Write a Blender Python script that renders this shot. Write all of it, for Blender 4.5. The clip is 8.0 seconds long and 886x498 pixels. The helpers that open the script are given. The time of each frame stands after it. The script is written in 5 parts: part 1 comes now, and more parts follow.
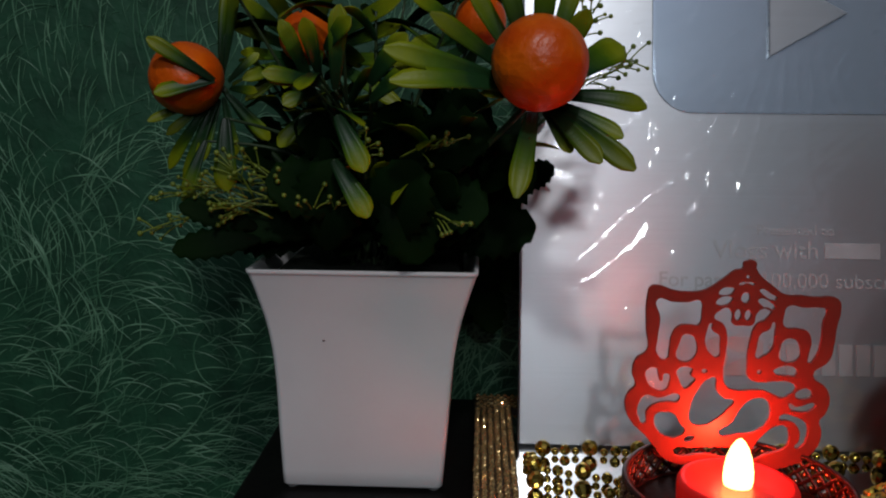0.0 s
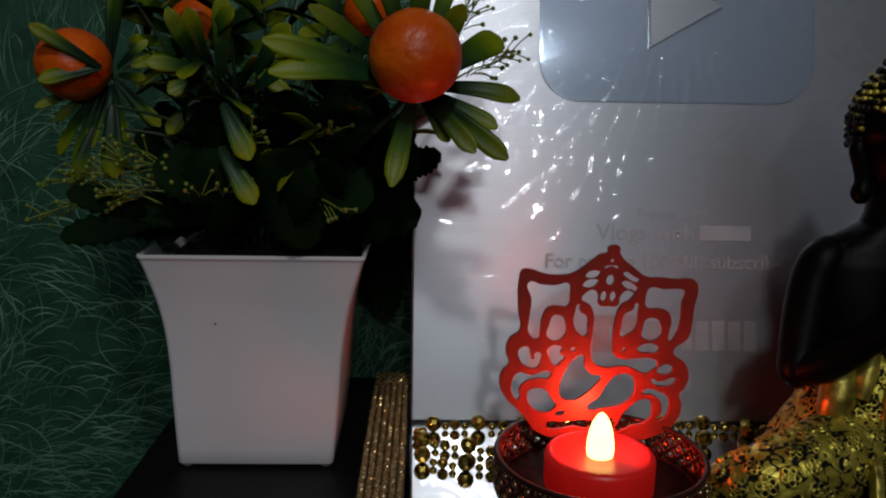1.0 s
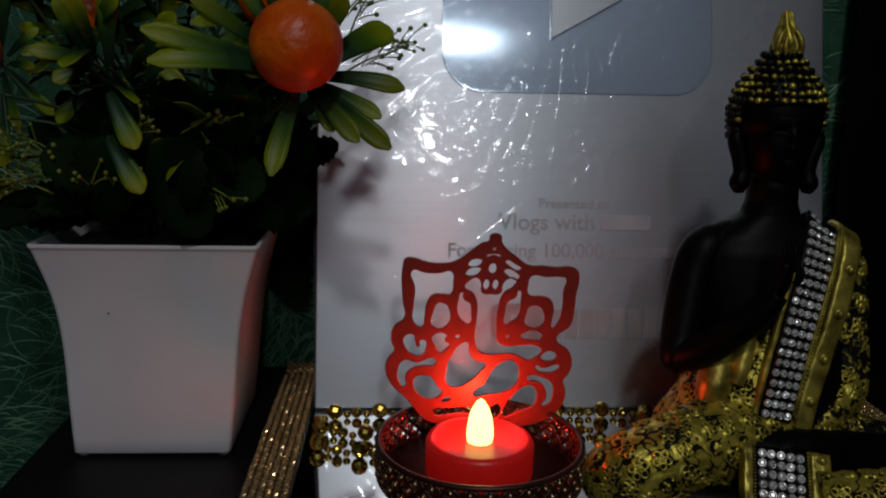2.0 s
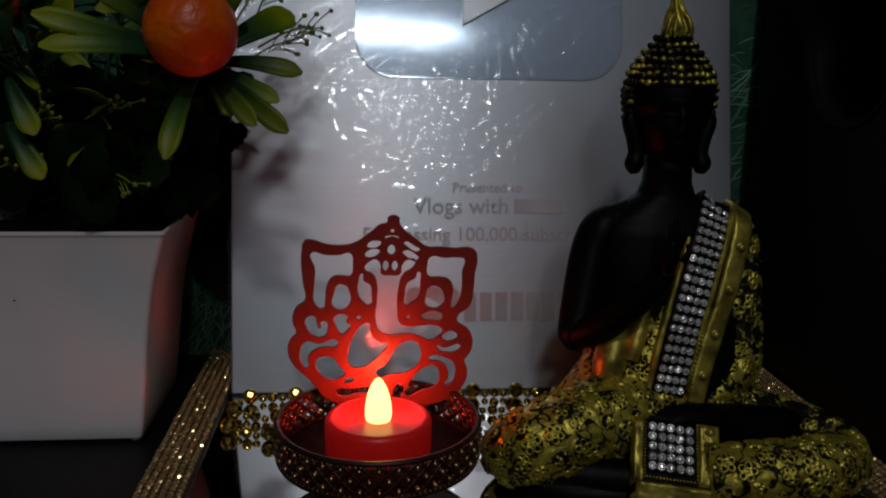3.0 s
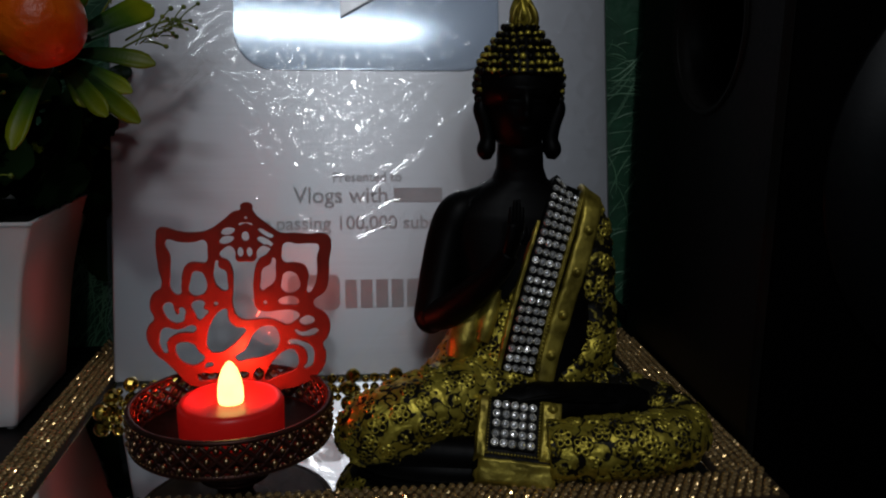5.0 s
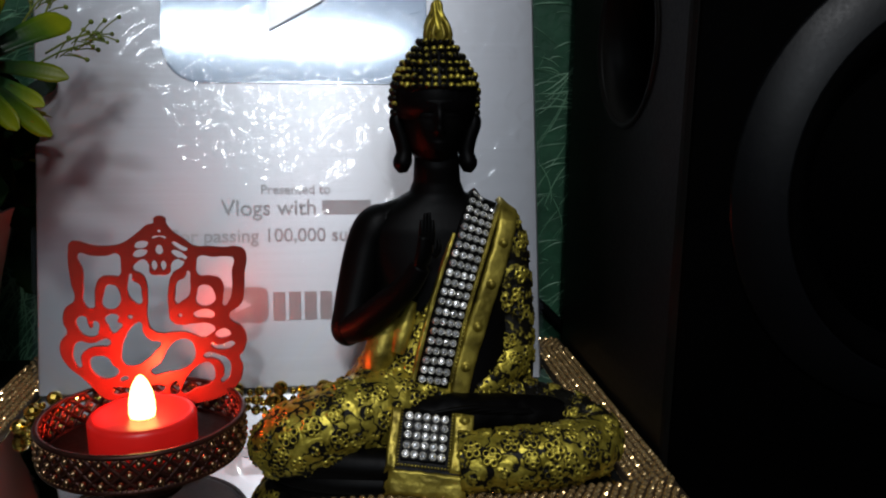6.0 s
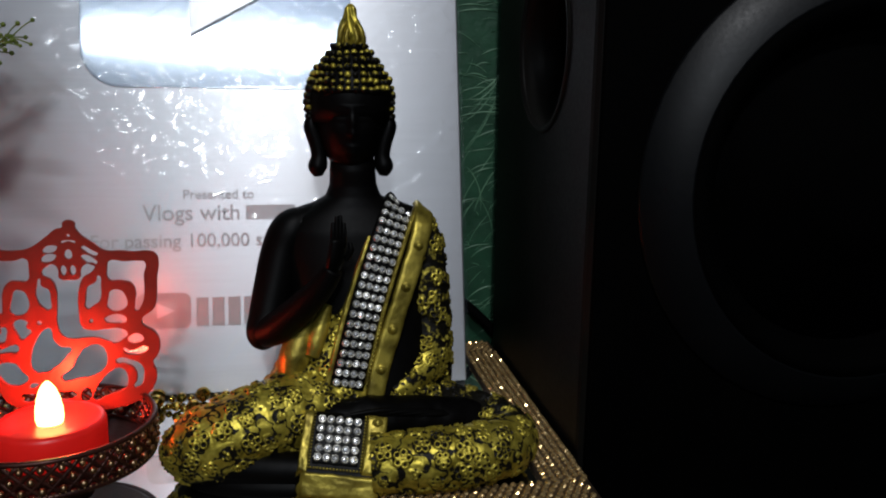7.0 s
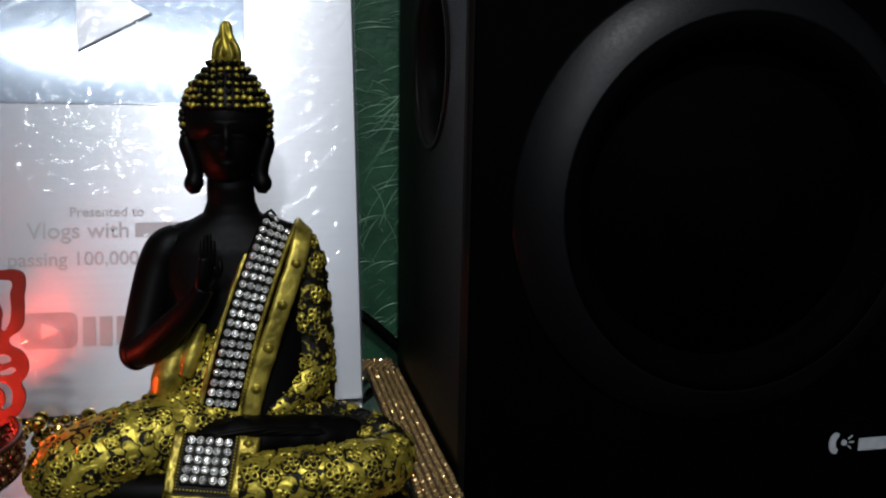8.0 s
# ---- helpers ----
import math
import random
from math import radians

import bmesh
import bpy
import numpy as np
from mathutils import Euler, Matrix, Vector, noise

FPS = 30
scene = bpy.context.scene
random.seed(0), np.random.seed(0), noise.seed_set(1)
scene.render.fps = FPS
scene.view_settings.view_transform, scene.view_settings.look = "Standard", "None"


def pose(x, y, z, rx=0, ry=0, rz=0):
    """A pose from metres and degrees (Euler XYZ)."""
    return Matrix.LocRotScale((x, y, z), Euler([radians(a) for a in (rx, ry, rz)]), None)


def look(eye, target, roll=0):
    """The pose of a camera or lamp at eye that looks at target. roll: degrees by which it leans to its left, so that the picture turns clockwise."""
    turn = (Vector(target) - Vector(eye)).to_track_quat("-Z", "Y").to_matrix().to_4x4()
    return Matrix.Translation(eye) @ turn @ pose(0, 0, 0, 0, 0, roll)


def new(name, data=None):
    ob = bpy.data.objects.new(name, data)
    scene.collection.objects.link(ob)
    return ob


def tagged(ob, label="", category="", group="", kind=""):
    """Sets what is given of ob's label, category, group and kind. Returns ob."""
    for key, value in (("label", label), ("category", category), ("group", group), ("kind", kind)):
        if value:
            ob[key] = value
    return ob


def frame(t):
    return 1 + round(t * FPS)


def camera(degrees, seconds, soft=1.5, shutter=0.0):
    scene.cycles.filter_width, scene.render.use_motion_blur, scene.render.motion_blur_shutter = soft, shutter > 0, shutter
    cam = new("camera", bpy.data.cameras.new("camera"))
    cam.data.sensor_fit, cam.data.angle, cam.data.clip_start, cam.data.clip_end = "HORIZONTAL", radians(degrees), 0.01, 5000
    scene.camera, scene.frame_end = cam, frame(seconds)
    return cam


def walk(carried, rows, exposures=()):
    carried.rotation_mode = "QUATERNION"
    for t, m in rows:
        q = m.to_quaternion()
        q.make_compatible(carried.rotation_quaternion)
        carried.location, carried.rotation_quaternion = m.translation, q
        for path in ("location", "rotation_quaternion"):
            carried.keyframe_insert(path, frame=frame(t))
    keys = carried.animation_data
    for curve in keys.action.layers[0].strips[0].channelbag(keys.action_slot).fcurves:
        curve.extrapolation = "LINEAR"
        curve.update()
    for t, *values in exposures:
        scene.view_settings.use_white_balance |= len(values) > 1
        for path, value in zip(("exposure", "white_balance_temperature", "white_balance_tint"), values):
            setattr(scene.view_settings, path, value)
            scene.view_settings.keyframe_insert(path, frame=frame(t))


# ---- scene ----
cam = camera(55.7, 8.0, soft=2.0)
PATH = [
    (0.0, (-0.0179, 0.0504, 0.1511), (-0.0621, 1.0337, -0.0255), 0.36),
    (0.5, (-0.0075, 0.0451, 0.1563), (-0.0079, 1.0265, -0.0356), 0.75),
    (1.0, (0.0050, 0.0400, 0.1575), (0.0282, 1.0183, -0.0482), 0.86),
    (1.5, (0.0219, 0.0385, 0.1584), (0.0599, 1.0148, -0.0551), 1.09),
    (3.0, (0.0655, 0.0287, 0.1544), (0.1496, 1.0004, -0.0664), 0.90),
    (3.5, (0.0804, 0.0260, 0.1523), (0.1753, 0.9950, -0.0758), 0.79),
    (4.0, (0.0951, 0.0205, 0.1516), (0.2042, 0.9887, -0.0732), 0.82),
    (4.5, (0.1039, 0.0176, 0.1514), (0.2046, 0.9866, -0.0739), 0.44),
    (6.0, (0.1393, 0.0105, 0.1538), (0.2660, 0.9796, -0.0580), 0.56),
    (6.5, (0.1493, 0.0082, 0.1514), (0.2971, 0.9757, -0.0537), 0.74),
    (7.0, (0.1580, 0.0054, 0.1522), (0.3276, 0.9702, -0.0492), 0.73),
    (7.5, (0.1729, 0.0028, 0.1511), (0.3640, 0.9650, -0.0431), 0.71),
    (8.0, (0.1906, -0.0005, 0.1532), (0.4055, 0.9589, -0.0290), 1.00),
]
walk(cam, [(t, look(eye, target, roll)) for t, eye, target, roll in PATH],
     exposures=[(0.0, -0.2), (1.0, -0.6), (1.5, -0.75), (3.0, -1.3), (4.7, -1.35), (5.8, -0.15), (7.0, 0.2), (8.0, 0.42)])

# ---- light: one cool lamp high in front of the display, and a dim room ----
world = bpy.data.worlds.new("world")
scene.world = world
world.use_nodes = True
world.node_tree.nodes["Background"].inputs[0].default_value = (0.55, 0.7, 1.0, 1)
world.node_tree.nodes["Background"].inputs[1].default_value = 0.001

LAMP_AT = (0.12, -0.85, 1.55)
lamp = bpy.data.lights.new("room_lamp_light", "POINT")
lamp.energy, lamp.color, lamp.shadow_soft_size = 34.0, (0.95, 0.965, 1.0), 0.06
new("room_lamp_light", lamp).location = LAMP_AT
tube_light = bpy.data.lights.new("tube_lamp_light", "AREA")
tube_light.shape, tube_light.size, tube_light.size_y = "RECTANGLE", 0.70, 0.018
tube_light.energy, tube_light.color = 1.8, (0.80, 0.91, 1.0)
new("tube_lamp_light", tube_light).matrix_world = look((-0.05, -1.36, 1.12), (0.12, 0.43, 0.16))
bulb = bpy.data.lights.new("small_bulb_light", "POINT")
bulb.energy, bulb.color, bulb.shadow_soft_size = 3.0, (0.90, 0.95, 1.0), 0.028
new("small_bulb_light", bulb).location = (0.10, -0.65, 0.55)
led = bpy.data.lights.new("tea_light_glow", "POINT")
led.energy, led.color, led.shadow_soft_size = 0.135, (1.0, 0.05, 0.025), 0.003
new("tea_light_glow", led).location = (0.0675, 0.3195, 0.0365)

# ---- materials ----
def nodes_of(name):
    m = bpy.data.materials.new(name)
    m.use_nodes = True
    nt = m.node_tree
    return m, nt, nt.nodes["Principled BSDF"]


def add(nt, kind, **values):
    n = nt.nodes.new(kind)
    for k, v in values.items():
        n.inputs[k.replace("_", " ")].default_value = v
    return n


def ramp(nt, source, *stops):
    r = nt.nodes.new("ShaderNodeValToRGB")
    while len(r.color_ramp.elements) < len(stops):
        r.color_ramp.elements.new(0.5)
    for e, (at, c) in zip(r.color_ramp.elements, stops):
        e.position, e.color = at, (*c, 1) if len(c) == 3 else c
    nt.links.new(source, r.inputs["Fac"])
    return r.outputs["Color"]


def surface(name, dark, light, rough=0.5, metal=0.0, scale=40.0, fine=300.0, bump=0.15, height=0.0004,
            rough_var=0.1, coat=0.0, stretch=(1, 1, 1), spec=0.5):
    """A plain surface with blotches, grain, uneven gloss and fine relief."""
    m, nt, p = nodes_of(name)
    co = nt.nodes.new("ShaderNodeTexCoord")
    mp = nt.nodes.new("ShaderNodeMapping")
    mp.inputs["Scale"].default_value = stretch
    nt.links.new(co.outputs["Object"], mp.inputs["Vector"])
    big = add(nt, "ShaderNodeTexNoise", Scale=scale, Detail=5.0)
    small = add(nt, "ShaderNodeTexNoise", Scale=fine, Detail=3.0)
    for n in (big, small):
        nt.links.new(mp.outputs["Vector"], n.inputs["Vector"])
    nt.links.new(ramp(nt, big.outputs["Fac"], (0.3, dark), (0.7, light)), p.inputs["Base Color"])
    mr = nt.nodes.new("ShaderNodeMapRange")
    mr.inputs["To Min"].default_value = max(0.02, rough - rough_var)
    mr.inputs["To Max"].default_value = min(1.0, rough + rough_var)
    nt.links.new(small.outputs["Fac"], mr.inputs["Value"])
    nt.links.new(mr.outputs["Result"], p.inputs["Roughness"])
    p.inputs["Metallic"].default_value = metal
    p.inputs["Coat Weight"].default_value = coat
    p.inputs["Specular IOR Level"].default_value = spec
    if bump:
        b = add(nt, "ShaderNodeBump", Strength=bump, Distance=height)
        nt.links.new(small.outputs["Fac"], b.inputs["Height"])
        nt.links.new(b.outputs["Normal"], p.inputs["Normal"])
    return m


def brushed(name, colour, rough, aniso, turn, film):
    """Brushed or polished metal under a crinkled clear film."""
    m, nt, p = nodes_of(name)
    co = nt.nodes.new("ShaderNodeTexCoord")
    mp = nt.nodes.new("ShaderNodeMapping")
    mp.inputs["Scale"].default_value = (12, 1, 900)
    nt.links.new(co.outputs["Object"], mp.inputs["Vector"])
    lines = add(nt, "ShaderNodeTexNoise", Scale=1.0, Detail=4.0)
    nt.links.new(mp.outputs["Vector"], lines.inputs["Vector"])
    dim = tuple(c * 0.94 for c in colour)
    nt.links.new(ramp(nt, lines.outputs["Fac"], (0.3, dim), (0.7, colour)), p.inputs["Base Color"])
    p.inputs["Metallic"].default_value = 0.82
    p.inputs["Roughness"].default_value = rough
    p.inputs["Anisotropic"].default_value = aniso
    p.inputs["Anisotropic Rotation"].default_value = turn
    tg = nt.nodes.new("ShaderNodeTangent")
    tg.direction_type = "UV_MAP"
    tg.uv_map = "UVMap"
    nt.links.new(tg.outputs["Tangent"], p.inputs["Tangent"])
    # the film: long creases that fan out, and small puckers
    p.inputs["Coat Weight"].default_value = film
    p.inputs["Coat Roughness"].default_value = 0.10
    m2 = nt.nodes.new("ShaderNodeMapping")
    m2.inputs["Rotation"].default_value = (0, 0.55, 0)
    m2.inputs["Scale"].default_value = (1.0, 1, 3.2)
    nt.links.new(co.outputs["Object"], m2.inputs["Vector"])
    crease = add(nt, "ShaderNodeTexNoise", Scale=38.0, Detail=4.0, Roughness=0.62, Distortion=1.4)
    nt.links.new(m2.outputs["Vector"], crease.inputs["Vector"])
    pucker = add(nt, "ShaderNodeTexVoronoi", Scale=75.0)
    pucker.feature = "SMOOTH_F1"
    nt.links.new(m2.outputs["Vector"], pucker.inputs["Vector"])
    mix = nt.nodes.new("ShaderNodeMath")
    mix.operation = "MULTIPLY_ADD"
    mix.inputs[1].default_value = 0.35
    nt.links.new(pucker.outputs["Distance"], mix.inputs[0])
    nt.links.new(crease.outputs["Fac"], mix.inputs[2])
    b = add(nt, "ShaderNodeBump", Strength=1.0, Distance=0.010)
    nt.links.new(mix.outputs[0], b.inputs["Height"])
    nt.links.new(b.outputs["Normal"], p.inputs["Coat Normal"])
    return m


def along_leaf(name, stops, rough=0.38, spec=0.18):
    """Leaf colour that runs from the stalk to the tip, with a pale midrib and veins."""
    m, nt, p = nodes_of(name)
    uv = nt.nodes.new("ShaderNodeUVMap")
    sep = nt.nodes.new("ShaderNodeSeparateXYZ")
    nt.links.new(uv.outputs["UV"], sep.inputs["Vector"])
    noi = add(nt, "ShaderNodeTexNoise", Scale=140.0, Detail=4.0)
    co = nt.nodes.new("ShaderNodeTexCoord")
    nt.links.new(co.outputs["Object"], noi.inputs["Vector"])
    ad = nt.nodes.new("ShaderNodeMath")
    ad.operation = "MULTIPLY_ADD"
    ad.inputs[1].default_value = 0.22
    nt.links.new(noi.outputs["Fac"], ad.inputs[0])
    nt.links.new(sep.outputs["X"], ad.inputs[2])
    col = ramp(nt, ad.outputs[0], *stops)
    info = nt.nodes.new("ShaderNodeObjectInfo")
    hs = nt.nodes.new("ShaderNodeHueSaturation")
    mr = nt.nodes.new("ShaderNodeMapRange")
    mr.inputs["To Min"].default_value, mr.inputs["To Max"].default_value = 0.7, 1.15
    nt.links.new(info.outputs["Random"], mr.inputs["Value"])
    nt.links.new(mr.outputs["Result"], hs.inputs["Value"])
    nt.links.new(col, hs.inputs["Color"])
    nt.links.new(hs.outputs["Color"], p.inputs["Base Color"])
    p.inputs["Roughness"].default_value = rough
    p.inputs["Specular IOR Level"].default_value = spec
    wave = add(nt, "ShaderNodeTexWave", Scale=6.0, Distortion=1.0)
    nt.links.new(uv.outputs["UV"], wave.inputs["Vector"])
    b = add(nt, "ShaderNodeBump", Strength=0.05, Distance=0.0003)
    nt.links.new(wave.outputs["Fac"], b.inputs["Height"])
    nt.links.new(b.outputs["Normal"], p.inputs["Normal"])
    return m


def antique_gold(name):
    """Gold paint rubbed over black: the black stays in hollows of the relief."""
    m, nt, p = nodes_of(name)
    co = nt.nodes.new("ShaderNodeTexCoord")
    big = add(nt, "ShaderNodeTexNoise", Scale=170.0, Detail=5.0, Distortion=0.8)
    fine = add(nt, "ShaderNodeTexNoise", Scale=700.0, Detail=4.0)
    for n in (big, fine):
        nt.links.new(co.outputs["Object"], n.inputs["Vector"])
    ad = nt.nodes.new("ShaderNodeMath")
    ad.operation = "MULTIPLY_ADD"
    ad.inputs[1].default_value = 0.35
    nt.links.new(fine.outputs["Fac"], ad.inputs[0])
    nt.links.new(big.outputs["Fac"], ad.inputs[2])
    # black of the relief, plus shade painted under the legs and beside the border
    wash = nt.nodes.new("ShaderNodeAttribute")
    wash.attribute_name = "patina_shade"
    sub = nt.nodes.new("ShaderNodeMath")
    sub.operation = "MULTIPLY_ADD"
    sub.inputs[1].default_value = -0.42
    nt.links.new(wash.outputs["Fac"], sub.inputs[0])
    nt.links.new(ad.outputs[0], sub.inputs[2])
    fac = ramp(nt, sub.outputs[0], (0.40, (0, 0, 0)), (0.56, (1, 1, 1)))
    tone = ramp(nt, big.outputs["Fac"], (0.3, (0.30, 0.225, 0.022)), (0.68, (0.74, 0.60, 0.095)))
    mx = nt.nodes.new("ShaderNodeMix")
    mx.data_type = "RGBA"
    mx.inputs["A"].default_value = (0.008, 0.007, 0.005, 1)
    nt.links.new(fac, mx.inputs["Factor"])
    nt.links.new(tone, mx.inputs["B"])
    nt.links.new(mx.outputs["Result"], p.inputs["Base Color"])
    paint = nt.nodes.new("ShaderNodeMath")
    paint.operation = "MULTIPLY"
    paint.inputs[1].default_value = 0.75
    nt.links.new(fac, paint.inputs[0])
    nt.links.new(paint.outputs[0], p.inputs["Metallic"])
    p.inputs["Roughness"].default_value = 0.40
    p.inputs["Specular IOR Level"].default_value = 0.12
    b = add(nt, "ShaderNodeBump", Strength=0.45, Distance=0.0008)
    nt.links.new(ad.outputs[0], b.inputs["Height"])
    nt.links.new(b.outputs["Normal"], p.inputs["Normal"])
    return m


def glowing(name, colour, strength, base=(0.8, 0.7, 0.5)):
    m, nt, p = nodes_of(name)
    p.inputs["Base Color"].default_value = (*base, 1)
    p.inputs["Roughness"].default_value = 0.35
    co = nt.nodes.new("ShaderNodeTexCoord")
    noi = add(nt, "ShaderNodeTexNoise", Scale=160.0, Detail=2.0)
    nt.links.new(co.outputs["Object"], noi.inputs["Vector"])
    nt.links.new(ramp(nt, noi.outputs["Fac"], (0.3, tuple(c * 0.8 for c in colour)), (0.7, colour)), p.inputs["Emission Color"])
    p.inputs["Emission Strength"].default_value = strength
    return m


def clear_film(name):
    """Thin clear wrap: it lets the light pass and shines on its creases."""
    m, nt, p = nodes_of(name)
    out = nt.nodes["Material Output"]
    nt.nodes.remove(p)
    clear = nt.nodes.new("ShaderNodeBsdfTransparent")
    clear.inputs["Color"].default_value = (0.97, 0.97, 0.98, 1)
    gloss = nt.nodes.new("ShaderNodeBsdfGlossy")
    gloss.inputs["Roughness"].default_value = 0.07
    fr = add(nt, "ShaderNodeFresnel", IOR=1.55)
    k = nt.nodes.new("ShaderNodeMath")
    k.operation = "MULTIPLY_ADD"
    k.inputs[1].default_value, k.inputs[2].default_value = 1.8, 0.0
    co = nt.nodes.new("ShaderNodeTexCoord")
    fine = add(nt, "ShaderNodeTexNoise", Scale=420.0, Detail=3.0)
    nt.links.new(co.outputs["Object"], fine.inputs["Vector"])
    b = add(nt, "ShaderNodeBump", Strength=0.025, Distance=0.0010)
    nt.links.new(fine.outputs["Fac"], b.inputs["Height"])
    nt.links.new(b.outputs["Normal"], gloss.inputs["Normal"])
    mx = nt.nodes.new("ShaderNodeMixShader")
    nt.links.new(fr.outputs["Fac"], k.inputs[0])
    nt.links.new(k.outputs[0], mx.inputs["Fac"])
    nt.links.new(clear.outputs["BSDF"], mx.inputs[1])
    nt.links.new(gloss.outputs["BSDF"], mx.inputs[2])
    nt.links.new(mx.outputs["Shader"], out.inputs["Surface"])
    return m


FILM = clear_film("clear_film")
SOUTH = surface("pale_blue_paint", (0.19, 0.22, 0.27), (0.23, 0.26, 0.31), 0.8, scale=3, fine=60)
BAFFLE = surface("black_baffle", (0.0005, 0.0005, 0.0005), (0.001, 0.001, 0.001), 0.7, scale=40, fine=700, bump=0.2, spec=0.02)
WALL_GREEN = surface("green_plaster", (0.009, 0.054, 0.025), (0.020, 0.096, 0.046), 0.55, scale=70, fine=160, bump=0.5, height=0.0015)
STROKE = surface("pale_green_strokes", (0.040, 0.140, 0.070), (0.170, 0.340, 0.205), 0.38, scale=60, fine=500, bump=0.2)
BLACK_TOP = surface("black_laminate", (0.003, 0.003, 0.003), (0.006, 0.0055, 0.005), 0.5, scale=30, fine=600, bump=0.1, spec=0.2)
ROOM = surface("room_paint", (0.035, 0.04, 0.048), (0.05, 0.055, 0.065), 0.8, scale=3, fine=60)
WHITE_PLASTIC = surface("white_plastic", (0.70, 0.675, 0.67), (0.76, 0.735, 0.73), 0.42, scale=26, fine=420, bump=0.08)
SOIL = surface("dark_filler", (0.006, 0.008, 0.004), (0.02, 0.022, 0.012), 0.9, scale=60, fine=300, bump=0.8, height=0.003)
STEEL = brushed("brushed_steel", (0.62, 0.63, 0.65), 0.40, 0.70, 0.25, 0.0)
POLISHED = brushed("polished_steel", (0.76, 0.84, 0.92), 0.11, 0.6, 0.0, 0.0)
ETCH = surface("etched_grey", (0.46, 0.46, 0.46), (0.54, 0.54, 0.54), 0.50, metal=0.6, scale=80, fine=600, bump=0.05)
EDGE_STEEL = surface("steel_edge", (0.35, 0.36, 0.37), (0.5, 0.5, 0.52), 0.3, metal=1.0, scale=50)
MIRROR = surface("mirror_glass", (0.82, 0.84, 0.84), (0.86, 0.87, 0.87), 0.03, metal=1.0, scale=20, rough_var=0.015, bump=0)
TRAY_WOOD = surface("gold_card", (0.025, 0.014, 0.007), (0.05, 0.03, 0.015), 0.6, scale=60, fine=500)
RHINE = surface("rhinestone", (0.60, 0.38, 0.15), (0.86, 0.60, 0.28), 0.15, metal=0.75, scale=300, fine=900, rough_var=0.1, bump=0.1)
DIAMOND = surface("clear_rhinestone", (0.72, 0.69, 0.62), (0.88, 0.85, 0.78), 0.34, metal=0.85, scale=400, fine=900, rough_var=0.06, bump=0)
CUT_GLASS = surface("cut_glass", (0.88, 0.88, 0.88), (1.0, 1.0, 1.0), 0.26, metal=0.75, scale=900, fine=1500, rough_var=0.03, bump=0)
GOLD_BEAD = surface("gold_bead", (0.62, 0.40, 0.06), (0.85, 0.62, 0.14), 0.16, metal=1.0, scale=120, fine=500, bump=0.05)
RED_METAL = surface("red_enamel", (0.150, 0.018, 0.010), (0.215, 0.027, 0.014), 0.45, scale=70, fine=500, bump=0.2)
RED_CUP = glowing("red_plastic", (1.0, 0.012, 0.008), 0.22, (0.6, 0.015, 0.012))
HOLDER = surface("maroon_metal", (0.034, 0.010, 0.007), (0.080, 0.024, 0.015), 0.40, metal=0.55, scale=90, fine=600, bump=0.2)
HOLDER_DOT = surface("worn_gold_dots", (0.30, 0.16, 0.08), (0.55, 0.36, 0.20), 0.3, metal=1.0, scale=200)
FLAME = glowing("glowing_flame", (1.0, 0.68, 0.20), 7.0, (0.9, 0.7, 0.4))
BLACK_RESIN = surface("matt_black_resin", (0.0012, 0.0010, 0.0010), (0.0024, 0.0021, 0.0020), 0.46, scale=50, fine=500, bump=0.1, spec=0.10)
GOLD = antique_gold("antique_gold")
PLAIN_GOLD = surface("rubbed_gold", (0.13, 0.095, 0.011), (0.66, 0.52, 0.085), 0.40, metal=0.65, scale=130, fine=420, bump=0.45, height=0.0006)
CABINET = surface("black_vinyl", (0.0045, 0.0042, 0.0037), (0.0075, 0.007, 0.006), 0.5, scale=40, fine=700, bump=0.2, spec=0.10)
RING = surface("satin_grey_ring", (0.0014, 0.0016, 0.0020), (0.0020, 0.0023, 0.0028), 0.42, scale=50, fine=600, bump=0.1, spec=0.26)
CONE = surface("black_cone", (0.0005, 0.0005, 0.0005), (0.001, 0.001, 0.001), 0.8, scale=40, fine=500, spec=0.02)
PRINT = surface("pale_print", (0.40, 0.42, 0.44), (0.5, 0.52, 0.54), 0.5, scale=200)
RUBBER = surface("black_rubber", (0.001, 0.001, 0.001), (0.002, 0.002, 0.002), 0.6, scale=90, spec=0.05)
ORANGE = surface("orange_peel", (0.66, 0.060, 0.0005), (0.90, 0.155, 0.001), 0.36, scale=75, fine=300, bump=0.55, height=0.0011)
LEAF = along_leaf("variegated_leaf", ((0.05, (0.006, 0.018, 0.007)), (0.54, (0.011, 0.042, 0.011)), (0.74, (0.062, 0.120, 0.005)), (1.0, (0.21, 0.24, 0.005))))
# dark green taken near black: shade inside the plant is in the colour
SHADED_DARK_LEAF = along_leaf("dark_leaf", ((0.0, (0.0012, 0.0036, 0.0010)), (0.6, (0.0024, 0.0095, 0.0022)), (1.0, (0.0050, 0.0165, 0.0030))), 0.6, 0.03)
STEM = surface("green_stem", (0.012, 0.03, 0.01), (0.03, 0.055, 0.015), 0.5, scale=90)
SPRIG = surface("yellow_green_sprig", (0.10, 0.15, 0.014), (0.24, 0.28, 0.03), 0.45, scale=120)

# ---- building helpers ----
BASE = {}


def thing(name, at, label, category, group="", kind=""):
    ob = new(name)
    ob.empty_display_size = 0.01
    ob.location = at
    BASE[ob] = Vector(at)
    return tagged(ob, label, category, group, kind)


